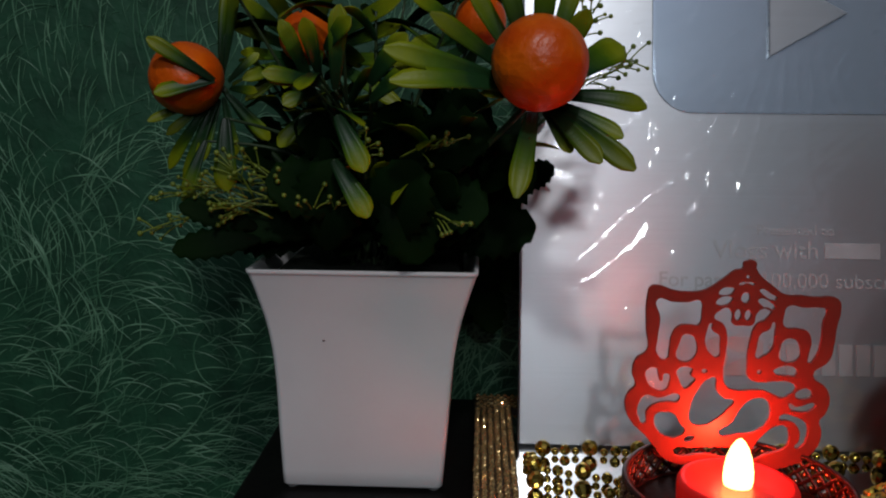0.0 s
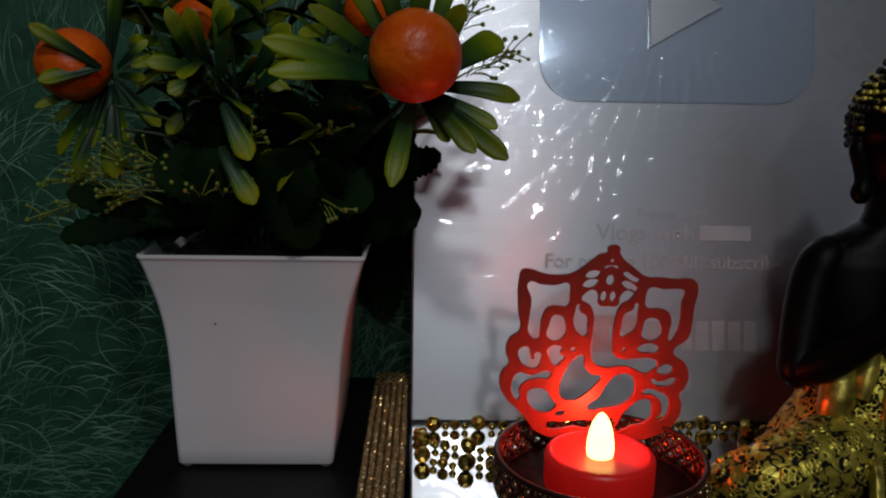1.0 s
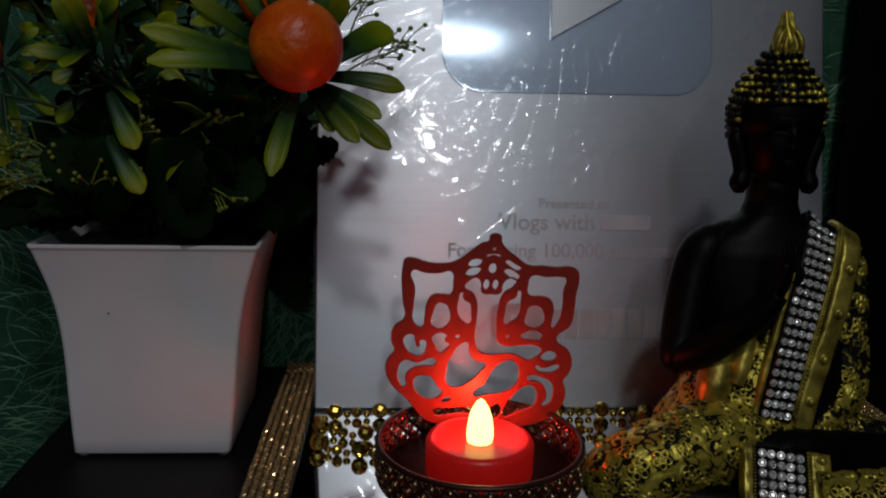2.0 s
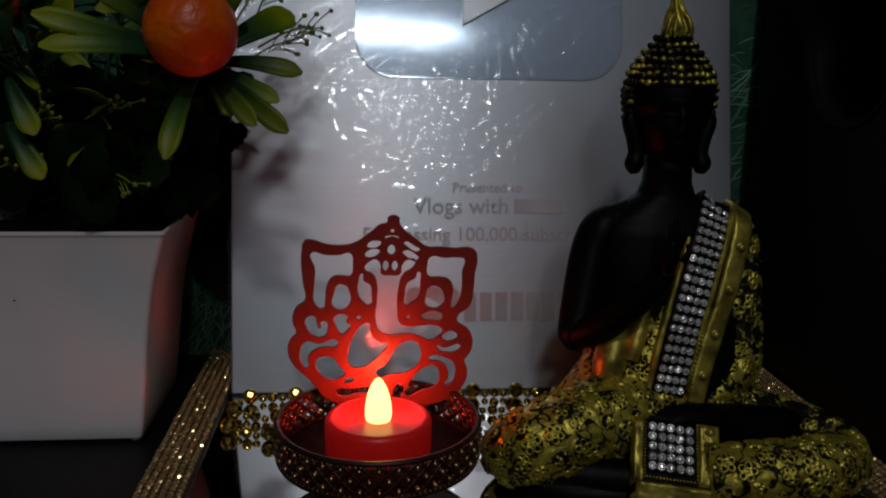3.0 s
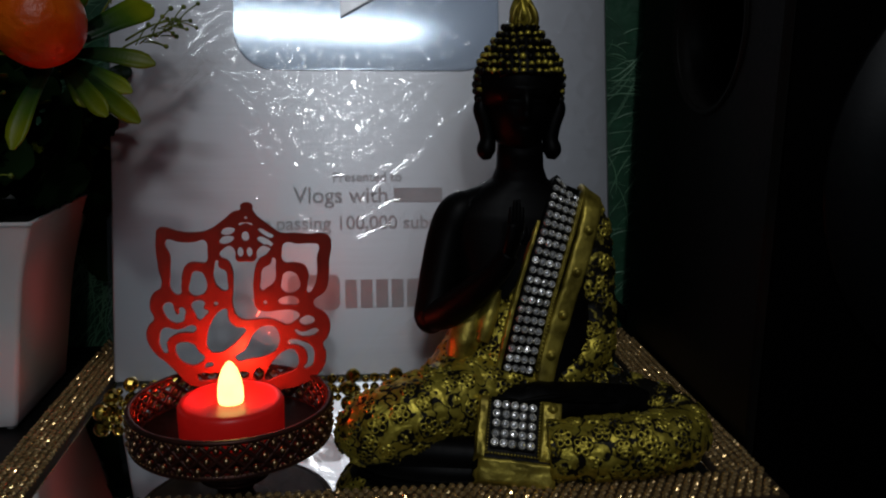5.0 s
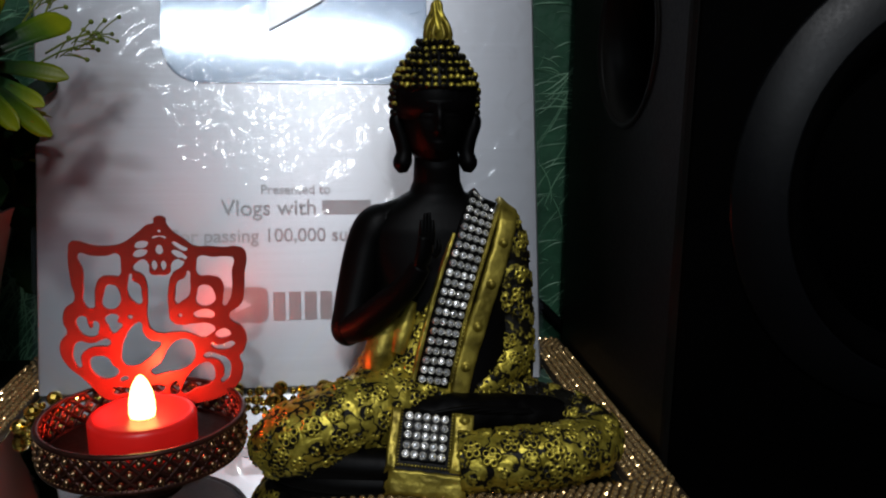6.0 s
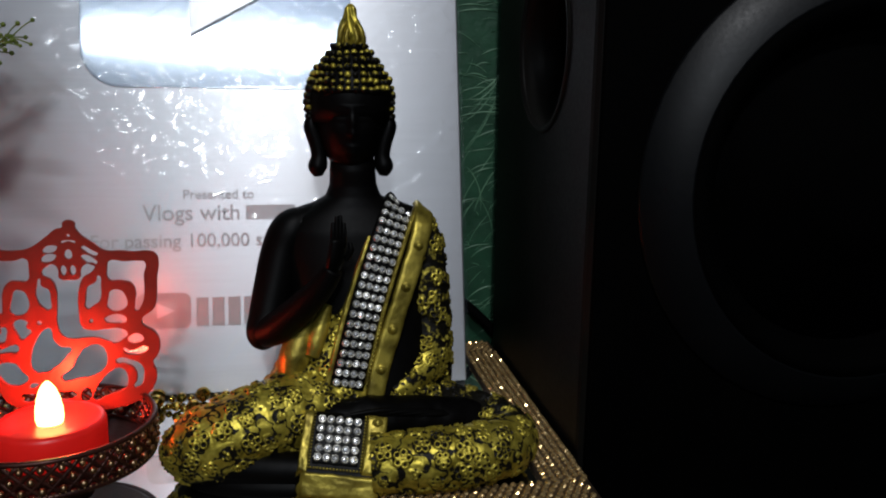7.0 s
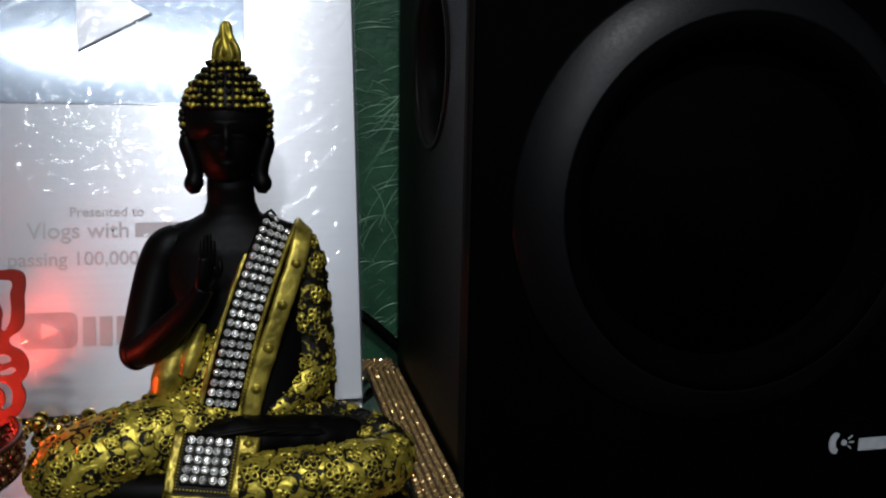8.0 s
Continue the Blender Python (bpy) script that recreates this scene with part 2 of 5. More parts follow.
def finish(name, bm, materials, smooth=True):
    me = bpy.data.meshes.new(name)
    bmesh.ops.recalc_face_normals(bm, faces=bm.faces[:])
    bm.to_mesh(me)
    bm.free()
    for m in materials if isinstance(materials, (list, tuple)) else (materials,):
        me.materials.append(m)
    for f in me.polygons:
        f.use_smooth = smooth
    return me


def part(name, bm, material, parent, label="", smooth=True):
    """Links a bmesh, built in world metres, as one mesh under a thing or part."""
    base = BASE[parent]
    bmesh.ops.translate(bm, verts=bm.verts[:], vec=-base)
    ob = new(name, finish(name, bm, material, smooth))
    ob.parent = parent
    BASE[ob] = base
    if label:
        tagged(ob, label)
    return ob


def solid(name, bm, material, label, category, kind="", smooth=False, group=""):
    ob = new(name, finish(name, bm, material, smooth))
    return tagged(ob, label, category, group, kind)


def box(bm, x0, y0, z0, x1, y1, z1, bevel=0.0, segments=2, m=None):
    r = bmesh.ops.create_cube(bm, size=1.0)
    vs = r["verts"]
    for v in vs:
        v.co = Vector(((x0 + x1) / 2 + v.co.x * (x1 - x0), (y0 + y1) / 2 + v.co.y * (y1 - y0), (z0 + z1) / 2 + v.co.z * (z1 - z0)))
    if bevel:
        es = {e for v in vs for e in v.link_edges}
        out = bmesh.ops.bevel(bm, geom=list(es), offset=bevel, segments=segments, profile=0.5, affect="EDGES")
        vs = list({v for f in out["faces"] for v in f.verts} | {v for v in vs if v.is_valid})
    if m is not None:
        for v in vs:
            v.co = m @ v.co
    return vs


def loft(bm, rings, caps=True, mat=0):
    """Joins rings of points, all of one length, by quads."""
    rows = [[bm.verts.new(p) for p in ring] for ring in rings]
    n = len(rows[0])
    fs = []
    for a, b in zip(rows, rows[1:]):
        for i in range(n):
            fs.append(bm.faces.new((a[i], a[(i + 1) % n], b[(i + 1) % n], b[i])))
    if caps:
        fs.append(bm.faces.new(rows[0][::-1]))
        fs.append(bm.faces.new(rows[-1]))
    for f in fs:
        f.material_index = mat
    return rows


def oval(cx, cy, z, a, b, n=28, power=2.0):
    out = []
    for i in range(n):
        t = 2 * math.pi * i / n
        c, s = math.cos(t), math.sin(t)
        out.append(Vector((cx + a * math.copysign(abs(c) ** (2 / power), c), cy + b * math.copysign(abs(s) ** (2 / power), s), z)))
    return out


def spline(points, steps=6):
    """A smooth line of Vectors (any length) through the points."""
    ps = [Vector(p) for p in points]
    out = []
    for i in range(len(ps) - 1):
        a, b, c, d = ps[max(i - 1, 0)], ps[i], ps[i + 1], ps[min(i + 2, len(ps) - 1)]
        for k in range(steps):
            t = k / steps
            out.append(0.5 * (2 * b + (c - a) * t + (2 * a - 5 * b + 4 * c - d) * t * t + (3 * b - 3 * c + d - a) * t ** 3))
    out.append(ps[-1])
    return out


def tube(bm, points, radii, sides=10, steps=5, mat=0, flat=1.0, wobble=0.0):
    """A round tube along a smooth line, with its own radius at each point."""
    data = [Vector((*p, r)) for p, r in zip(points, radii)]
    line = spline(data, steps)
    rings = []
    side = None
    for i, q in enumerate(line):
        p = q.to_3d()
        d = (line[min(i + 1, len(line) - 1)].to_3d() - line[max(i - 1, 0)].to_3d()).normalized()
        if side is None:
            side = d.orthogonal().normalized()
        side = (side - d * side.dot(d)).normalized()
        up = d.cross(side)
        r = q[3]
        ring = []
        for k in range(sides):
            t = 2 * math.pi * k / sides
            o = side * math.cos(t) * r + up * math.sin(t) * r * flat
            if wobble:
                o *= 1 + wobble * noise.noise((p + o) * 160)
            ring.append(p + o)
        rings.append(ring)
    loft(bm, rings, True, mat)


def ball(bm, at, r, u=10, v=6, mat=0, squash=(1, 1, 1)):
    """A small sphere or flattened sphere."""
    at = Vector(at)
    sx, sy, sz = r * squash[0], r * squash[1], r * squash[2]
    rows = []
    for i in range(1, v):
        t = math.pi * i / v
        rows.append([bm.verts.new((at.x + sx * math.sin(t) * math.cos(2 * math.pi * k / u), at.y + sy * math.sin(t) * math.sin(2 * math.pi * k / u), at.z + sz * math.cos(t))) for k in range(u)])
    top, low = bm.verts.new((at.x, at.y, at.z + sz)), bm.verts.new((at.x, at.y, at.z - sz))
    for k in range(u):
        n = (k + 1) % u
        bm.faces.new((top, rows[0][k], rows[0][n])).material_index = mat
        for a, b in zip(rows, rows[1:]):
            bm.faces.new((a[k], b[k], b[n], a[n])).material_index = mat
        bm.faces.new((low, rows[-1][n], rows[-1][k])).material_index = mat


def flat_mesh(curve_data):
    """Turns a filled curve or text into a plain mesh."""
    ob = bpy.data.objects.new("outline", curve_data)
    scene.collection.objects.link(ob)
    bpy.context.view_layer.update()
    me = bpy.data.meshes.new_from_object(ob.evaluated_get(bpy.context.evaluated_depsgraph_get()))
    bpy.data.objects.remove(ob)
    return me

# ---- the setting ----
WALL_Y, TOP_Z = 0.478, -0.006

bm = bmesh.new()
box(bm, -1.6, WALL_Y, -0.75, 1.6, WALL_Y + 0.1, 1.7)
wall = solid("wall_north", bm, WALL_GREEN, "dark green textured wall with pale brushed swirls", "wall", "structure")
BASE[wall] = Vector((0, 0, 0))
for name, b in (("wall_south", (-1.6, -1.5, -0.75, 1.6, -1.4, 1.7)), ("wall_west", (-1.7, -2.1, -0.75, -1.6, 0.578, 1.7)),
                ("wall_east", (1.6, -2.1, -0.75, 1.7, 0.578, 1.7)), ("ceiling", (-1.7, -1.5, 1.7, 1.7, 0.578, 1.8)),
                ("floor", (-1.7, -2.1, -0.85, 1.7, 0.578, -0.75))):
    bm = bmesh.new()
    box(bm, *b)
    solid(name, bm, SOUTH if name == "wall_south" else ROOM, "plain painted surface of the dim room", name.split("_")[0], "structure")


def swirls():  # width, length and curl vary from bundle to bundle
    """Raised brush strokes of the wall finish: bundles of arcs in changing directions."""
    rng = random.Random(4)
    bm = bmesh.new()
    y = WALL_Y - 0.0003

    def stroke(x, z, ang, length, bend, w):
        n = 7
        pts = []
        for i in range(n):
            s = length / (n - 1)
            pts.append((x, z, ang))
            ang += bend / (n - 1)
            x += s * math.cos(ang)
            z += s * math.sin(ang)
        left, right = [], []
        for i, (px, pz, a) in enumerate(pts):
            h = w * math.sin(math.pi * (i + 0.35) / (n - 0.3)) * rng.uniform(0.75, 1.1) / 2
            nx, nz = -math.sin(a) * h, math.cos(a) * h
            left.append(bm.verts.new((px + nx, y, pz + nz)))
            right.append(bm.verts.new((px - nx, y, pz - nz)))
        mid = [bm.verts.new((p[0], y - 0.35 * w, p[1])) for p in pts]
        for i in range(n - 1):
            bm.faces.new((left[i], left[i + 1], mid[i + 1], mid[i]))
            bm.faces.new((mid[i], mid[i + 1], right[i + 1], right[i]))

    def area(x0, x1, z0, z1, bundles):
        for _ in range(bundles):
            cx, cz = rng.uniform(x0, x1), rng.uniform(z0, z1)
            ang = 1.15 + 2.2 * noise.noise(Vector((cx * 7, cz * 7, 1.7))) + rng.gauss(0, 0.22)
            bend = (-1 if rng.random() < 0.8 else 1) * rng.uniform(0.3, 1.5)
            size = rng.uniform(0.018, 0.058)
            for _ in range(rng.randint(4, 13)):
                o = rng.gauss(0, 0.013)
                s = rng.gauss(0, 0.018)
                stroke(cx + s * math.cos(ang) - o * math.sin(ang), cz + s * math.sin(ang) + o * math.cos(ang), ang + rng.gauss(0, 0.045),
                       size * rng.uniform(0.25, 1.0), bend * rng.uniform(0.85, 1.1), rng.uniform(0.0003, 0.0011))
        for _ in range(bundles // 9):
            stroke(rng.uniform(x0, x1), rng.uniform(z0, z1), rng.uniform(0, 6.28), rng.uniform(0.03, 0.06), rng.choice((-1, 1)) * rng.uniform(0.6, 2.0), rng.uniform(0.0007, 0.0013))
        for _ in range(bundles):
            stroke(rng.uniform(x0, x1), rng.uniform(z0, z1), rng.uniform(0, 6.28), rng.uniform(0.002, 0.007), rng.uniform(-0.6, 0.6), rng.uniform(0.0003, 0.0008))

    area(-0.37, -0.04, -0.14, 0.25, 380)
    area(-0.04, 0.02, -0.02, 0.25, 110)
    area(0.22, 0.34, -0.04, 0.25, 60)
    me = finish("brush_strokes", bm, STROKE, True)
    ob = new("brush_strokes", me)
    ob.parent = wall
    tagged(ob, "pale green raised brush strokes of the wall finish", kind="stuff")


swirls()

bm = bmesh.new()
box(bm, -0.1155, -0.02, -0.745, 0.2660, WALL_Y - 0.002, TOP_Z, 0.0015)
solid("black_cabinet", bm, BLACK_TOP, "black laminate cabinet with a plain dark top", "cabinet")
bm = bmesh.new()
box(bm, 0.2665, 0.15, -0.745, 0.70, WALL_Y - 0.002, -0.055, 0.0015)
solid("low_cabinet", bm, BLACK_TOP, "low black laminate cabinet under the loudspeaker", "cabinet")


# ---- mirrored tray edged with rhinestone ribbon ----
TX0, TX1, TY0, TY1 = -0.0195, 0.2655, 0.2705, 0.4600
STRIP = 0.0180


def stone_mesh(name, r, h, material, sides=8):
    """A small faceted stone with a flat table and a sloping crown."""
    bm = bmesh.new()
    rings = []
    for rr, z in ((1.0, 0.0), (1.0, 0.35), (0.62, 0.85), (0.3, 1.0)):
        rings.append([Vector((r * rr * math.cos(2 * math.pi * (i + 0.5 * (rr < 0.9)) / sides), r * rr * math.sin(2 * math.pi * (i + 0.5 * (rr < 0.9)) / sides), h * z)) for i in range(sides)])
    loft(bm, rings)
    return finish(name, bm, material, False)


def build_tray():
    tray = thing("mirrored_tray", (0.123, 0.365, TOP_Z), "mirror tray edged with wide bands of small champagne rhinestones", "tray")
    bm = bmesh.new()
    box(bm, TX0, TY0, TOP_Z, TX1, TY1, -0.001, 0.0008)
    part("base_board", bm, TRAY_WOOD, tray)
    bm = bmesh.new()
    box(bm, TX0 + STRIP, TY0 + STRIP, -0.001, TX1 - STRIP, TY1 - STRIP, 0.0, 0.0)
    part("mirror", bm, MIRROR, tray, "clear mirror glass", False)
    base = BASE[tray]
    stone = stone_mesh("rhinestone", 0.00132, 0.0015, RHINE)
    front, rest = [], []
    rng = random.Random(8)
    # ribbon backing: four bands, butted at the corners
    for nm, b in (("front_band", (TX0, TY0, -0.001, TX1, TY0 + STRIP, 0.0018)), ("back_band", (TX0, TY1 - STRIP, -0.001, TX1, TY1, 0.0018)),
                  ("side_band", (TX0, TY0 + STRIP, -0.001, TX0 + STRIP, TY1 - STRIP, 0.0018)), ("side_band", (TX1 - STRIP, TY0 + STRIP, -0.001, TX1, TY1 - STRIP, 0.0018))):
        bm = bmesh.new()
        box(bm, *b, 0.0004, 1)
        part(nm, bm, TRAY_WOOD, tray)
    rows, pitch, gap = 6, 0.0034, 0.0030
    nx = int((TX1 - TX0 - 0.002) / pitch)
    for j in range(rows):
        for i in range(nx):
            x, y = TX0 + 0.0016 + (i + 0.5 * (j % 2)) * pitch, TY0 + 0.0015 + j * gap
            front.append((x, y)) if j > 0 else rest.append((x, y))
            rest.append((x, TY1 - 0.0015 - j * gap))
    ny = int((TY1 - TY0 - 2 * STRIP) / pitch)
    for j in range(rows):
        for i in range(ny):
            y = TY0 + STRIP + 0.001 + (i + 0.5 * (j % 2)) * pitch
            rest.append((TX0 + 0.0015 + j * gap, y))
            rest.append((TX1 - 0.0015 - j * gap, y))
    near = [p for p in front if p[0] > 0.045]
    for x, y in near[:300]:
        ob = new("rhinestone", stone)
        ob.parent = tray
        ob.matrix_basis = pose(x - base.x + rng.gauss(0, 0.00012), y - base.y + rng.gauss(0, 0.00012), 0.0018 - base.z, rng.gauss(0, 7), rng.gauss(0, 7), rng.uniform(0, 45))
    rest += near[300:] + [p for p in front if p[0] <= 0.045]
    verts, faces = [], []
    src = [v.co.copy() for v in stone.vertices]
    polys = [tuple(p.vertices) for p in stone.polygons]
    for x, y in rest:
        m = pose(x - base.x + rng.gauss(0, 0.00012), y - base.y + rng.gauss(0, 0.00012), 0.0018 - base.z, rng.gauss(0, 7), rng.gauss(0, 7), rng.uniform(0, 45))
        k = len(verts)
        verts += [m @ c for c in src]
        faces += [tuple(i + k for i in p) for p in polys]
    me = bpy.data.meshes.new("rhinestone_trim")
    me.from_pydata(verts, [], faces)
    me.materials.append(RHINE)
    ob = new("rhinestone_trim", me)
    ob.parent = tray
    tagged(ob, "rows of champagne rhinestones", kind="stuff")


# ---- award plaque leaning on the wall ----
LEAN_BACK = 13.0
PLAQUE = pose(0.0, 0.4, 0.0015, -LEAN_BACK, 0, 0)  # local: x along the foot, z up the face, y into the slab


def build_plaque():
    root = thing("award_plaque", (0.12, 0.405, 0.0), "brushed steel award plaque in crinkled clear film, leaning back", "plaque")
    base = BASE[root]
    pl = Matrix.Translation(-base) @ PLAQUE

    def put(name, bm, material, label="", smooth=False, parent=root):
        me = finish(name, bm, material, smooth)
        ob = new(name, me)
        uv = me.uv_layers.new(name="UVMap")
        for lp in me.loops:
            c = me.vertices[lp.vertex_index].co
            uv.data[lp.index].uv = (c.x * 3, c.z * 3)
        ob.parent = parent
        if parent is root:
            ob.matrix_basis = pl
        if label:
            tagged(ob, label)
        return ob

    bm = bmesh.new()
    box(bm, 0, 0.0, 0, 0.2405, 0.010, 0.292, 0.0008)
    slab = put("slab", bm, STEEL)

    def rounded(x0, z0, x1, z1, r, n=8):
        pts = []
        for cx, cz, a0 in ((x1 - r, z1 - r, 0), (x0 + r, z1 - r, 90), (x0 + r, z0 + r, 180), (x1 - r, z0 + r, 270)):
            for k in range(n + 1):
                a = radians(a0 + 90 * k / n)
                pts.append((cx + r * math.cos(a), cz + r * math.sin(a)))
        return pts

    # polished button plate with a bevelled rim, proud of the slab
    bm = bmesh.new()
    rings = []
    for inset, y in ((0.0, 0.0005), (0.0, -0.0003), (0.0002, -0.0005), (0.0012, -0.00052)):
        rings.append([Vector((x, y, z)) for x, z in rounded(0.0578 + inset, 0.1475 + inset, 0.1862 - inset, 0.2370 - inset, 0.0190 - inset)])
    loft(bm, rings)
    plate = put("button_plate", bm, POLISHED, "polished steel button with rounded corners")
    # play triangle: a recessed dark edge and a matt face
    tri = [(0.1088, 0.1730), (0.1422, 0.1922), (0.1088, 0.2114)]
    bm = bmesh.new()
    loft(bm, [[Vector((x, y, z)) for x, z in tri] for y in (-0.0002, -0.0030)])
    put("play_triangle", bm, STEEL, "brushed triangle standing proud of the button", parent=plate)
    bm = bmesh.new()
    cx, cz = 0.1199, 0.1922
    loft(bm, [[Vector((cx + (x - cx) * 1.02, y, cz + (z - cz) * 1.02)) for x, z in tri] for y in (-0.0002, -0.0024)])
    put("triangle_edge", bm, EDGE_STEEL, "dark polished edge of the triangle", parent=plate)

    # the crinkled wrap, a little proud of the face, drawn tight along the edges
    bm = bmesh.new()
    nx, nz = 290, 350
    grid = []
    for j in range(nz + 1):
        row = []
        for i in range(nx + 1):
            x, z = -0.0006 + 0.2417 * i / nx, 0.0004 + 0.2925 * j / nz
            q = Vector((x, z, 0))
            s, c = math.sin(0.62), math.cos(0.62)
            far = Vector(((x * c + z * s) * 26, (z * c - x * s) * 95, 2.0))
            fold = 1 - abs(noise.noise(far + Vector((1.2, 0.6, 0)) * noise.noise(q * 30)))
            fan = 1 - abs(noise.noise(Vector((math.atan2(z - 0.20, x - 0.12) * 7, (q - Vector((0.12, 0.20, 0))).length * 22, 5.0))))
            # crumpled below the button and along the free edge, smoother elsewhere
            crush = math.exp(-((x - 0.105) / 0.055) ** 4 - ((z - 0.122) / 0.034) ** 4) + 0.8 * math.exp(-((x - 0.222) / 0.016) ** 2) + 0.22
            web = 1 - abs(noise.noise(q * 105 + Vector((0, 0, 3))))
            net = 1 - abs(noise.noise(q * 230 + Vector((5, 0, 3))))
            h = 0.00030 * fold ** 10 + 0.00026 * fan ** 9 + crush * (0.00024 * web ** 5 + 0.00009 * net ** 3 + 0.00004 * noise.noise(q * 420))
            edge = min(1.0, min(i, nx - i, j + 12, nz - j) / 9)
            row.append(bm.verts.new((x, -0.0052 - 0.8 * h * edge, z)))
        grid.append(row)
    for a, b in zip(grid, grid[1:]):
        for i in range(nx):
            bm.faces.new((a[i], a[i + 1], b[i + 1], b[i]))
    film = put("film", bm, FILM, "crinkled clear plastic wrap", True)
    film.visible_shadow = False

    def words(text, x0, x1, z):
        cu = bpy.data.curves.new("words", "FONT")
        cu.body = text
        cu.size = 0.01
        cu.fill_mode = "BOTH"
        cu.extrude = 0.0
        cu.offset = 0.00012
        me = flat_mesh(cu)
        xs = [v.co.x for v in me.vertices]
        k = (x1 - x0) / (max(xs) - min(xs))
        lo = min(xs)
        for v in me.vertices:
            v.co = Vector((x0 + (v.co.x - lo) * k, -0.00035, z + v.co.y * k))
        me.materials.clear()
        me.materials.append(ETCH)
        ob = new("engraved_words", me)
        ob.parent = root
        ob.matrix_basis = pl
        tagged(ob, "grey engraved lettering: " + text)

    words("Presented to", 0.1038, 0.1371, 0.0938)
    words("Vlogs with", 0.0846, 0.1300, 0.0836)
    words("For passing 100,000 subscribers", 0.0613, 0.1792, 0.0707)

    def bars(name, spans, z0, z1, label):
        for a, b in spans:
            bm = bmesh.new()
            box(bm, a, -0.0004, z0, b, 0.0002, z1)
            put(name, bm, ETCH, label)

    bars("engraved_bar", [(0.1330, 0.1568)], 0.0836, 0.0905, "plain grey bar where a name is engraved")
    # maker's mark: a rounded block with a small triangle, and seven plain upright blocks
    bm = bmesh.new()
    loft(bm, [[Vector((x, y, z)) for x, z in rounded(0.0815, 0.0318, 0.1065, 0.0488, 0.004)] for y in (0.0002, -0.0004)])
    put("mark_block", bm, ETCH, "grey rounded block of the maker's mark")
    bm = bmesh.new()
    loft(bm, [[Vector((x, y, z)) for x, z in ((0.0908, 0.0366), (0.0990, 0.0403), (0.0908, 0.0440))] for y in (-0.0003, -0.0008)])
    put("mark_triangle", bm, STEEL)
    xs = (0.1088, 0.1163, 0.1238, 0.1313, 0.1388, 0.1463, 0.1538)
    bars("mark_bar", [(x, x + 0.0058) for x in xs], 0.0325, 0.0462, "plain grey block of the maker's mark")


# ---- white square planter ----
def build_planter():
    root = thing("white_planter", (-0.0635, 0.416, TOP_Z), "white glossy plastic square planter with flared rim", "planter")
    cx, cy = -0.0645, 0.4165
    prof = ((0.0, 0.0326), (0.0221, 0.0343), (0.0407, 0.0356), (0.0547, 0.0372), (0.0662, 0.0394), (0.0765, 0.0423), (0.0855, 0.0452), (0.0868, 0.0460), (0.0882, 0.0461))

    def back(z):
        """The pot leans a little towards the wall."""
        return (z - 0.088) * 0.19

    def sq(h, z, r):
        pts = []
        for sx, sy, a0 in ((1, 1, 0), (-1, 1, 90), (-1, -1, 180), (1, -1, 270)):
            for k in range(6):
                a = radians(a0 + 18 * k)
                pts.append(Vector((cx + sx * (h - r) + r * math.cos(a), cy + back(z) + sy * (h - r) + r * math.sin(a), TOP_Z + 0.002 + z)))
        return pts

    bm = bmesh.new()
    rings = [sq(prof[0][1] - 0.0008, -0.0008, 0.002)] + [sq(h, z, 0.0022) for z, h in [tuple(v) for v in spline([(z, h, 0) for z, h in prof], 3) for v in [v.to_2d()]]]
    rings += [sq(h - 0.0016, z, 0.0016) for z, h in reversed(prof[5:])]
    rings.append(sq(0.0345, 0.060, 0.0016))
    loft(bm, rings)
    part("body", bm, WHITE_PLASTIC, root)
    for sx in (-1, 1):
        for sy in (-1, 1):
            bm = bmesh.new()
            tube(bm, [(cx + sx * 0.029, cy - 0.0167 + sy * 0.029, TOP_Z), (cx + sx * 0.029, cy - 0.0167 + sy * 0.029, TOP_Z + 0.003)], [0.0022, 0.0026], 10, 2)
            part("foot", bm, WHITE_PLASTIC, root)
    bm = bmesh.new()
    box(bm, cx - 0.0385, cy - 0.0405, TOP_Z + 0.072, cx + 0.0385, cy + 0.0375, TOP_Z + 0.0868, 0.002)
    part("filler", bm, SOIL, root, "dark filler inside the pot")
    rng = random.Random(2)
    for x, z in ((-0.0795, 0.062), (-0.094, 0.016), (-0.045, 0.028)):
        bm = bmesh.new()
        ball(bm, (x, cy - 0.0468 - (z - 0.06) * 0.03, TOP_Z + z), 0.0005, 8, 5, squash=(1.4, 0.5, 0.6))
        part("speck", bm, RUBBER, root, "dark speck on the plastic")


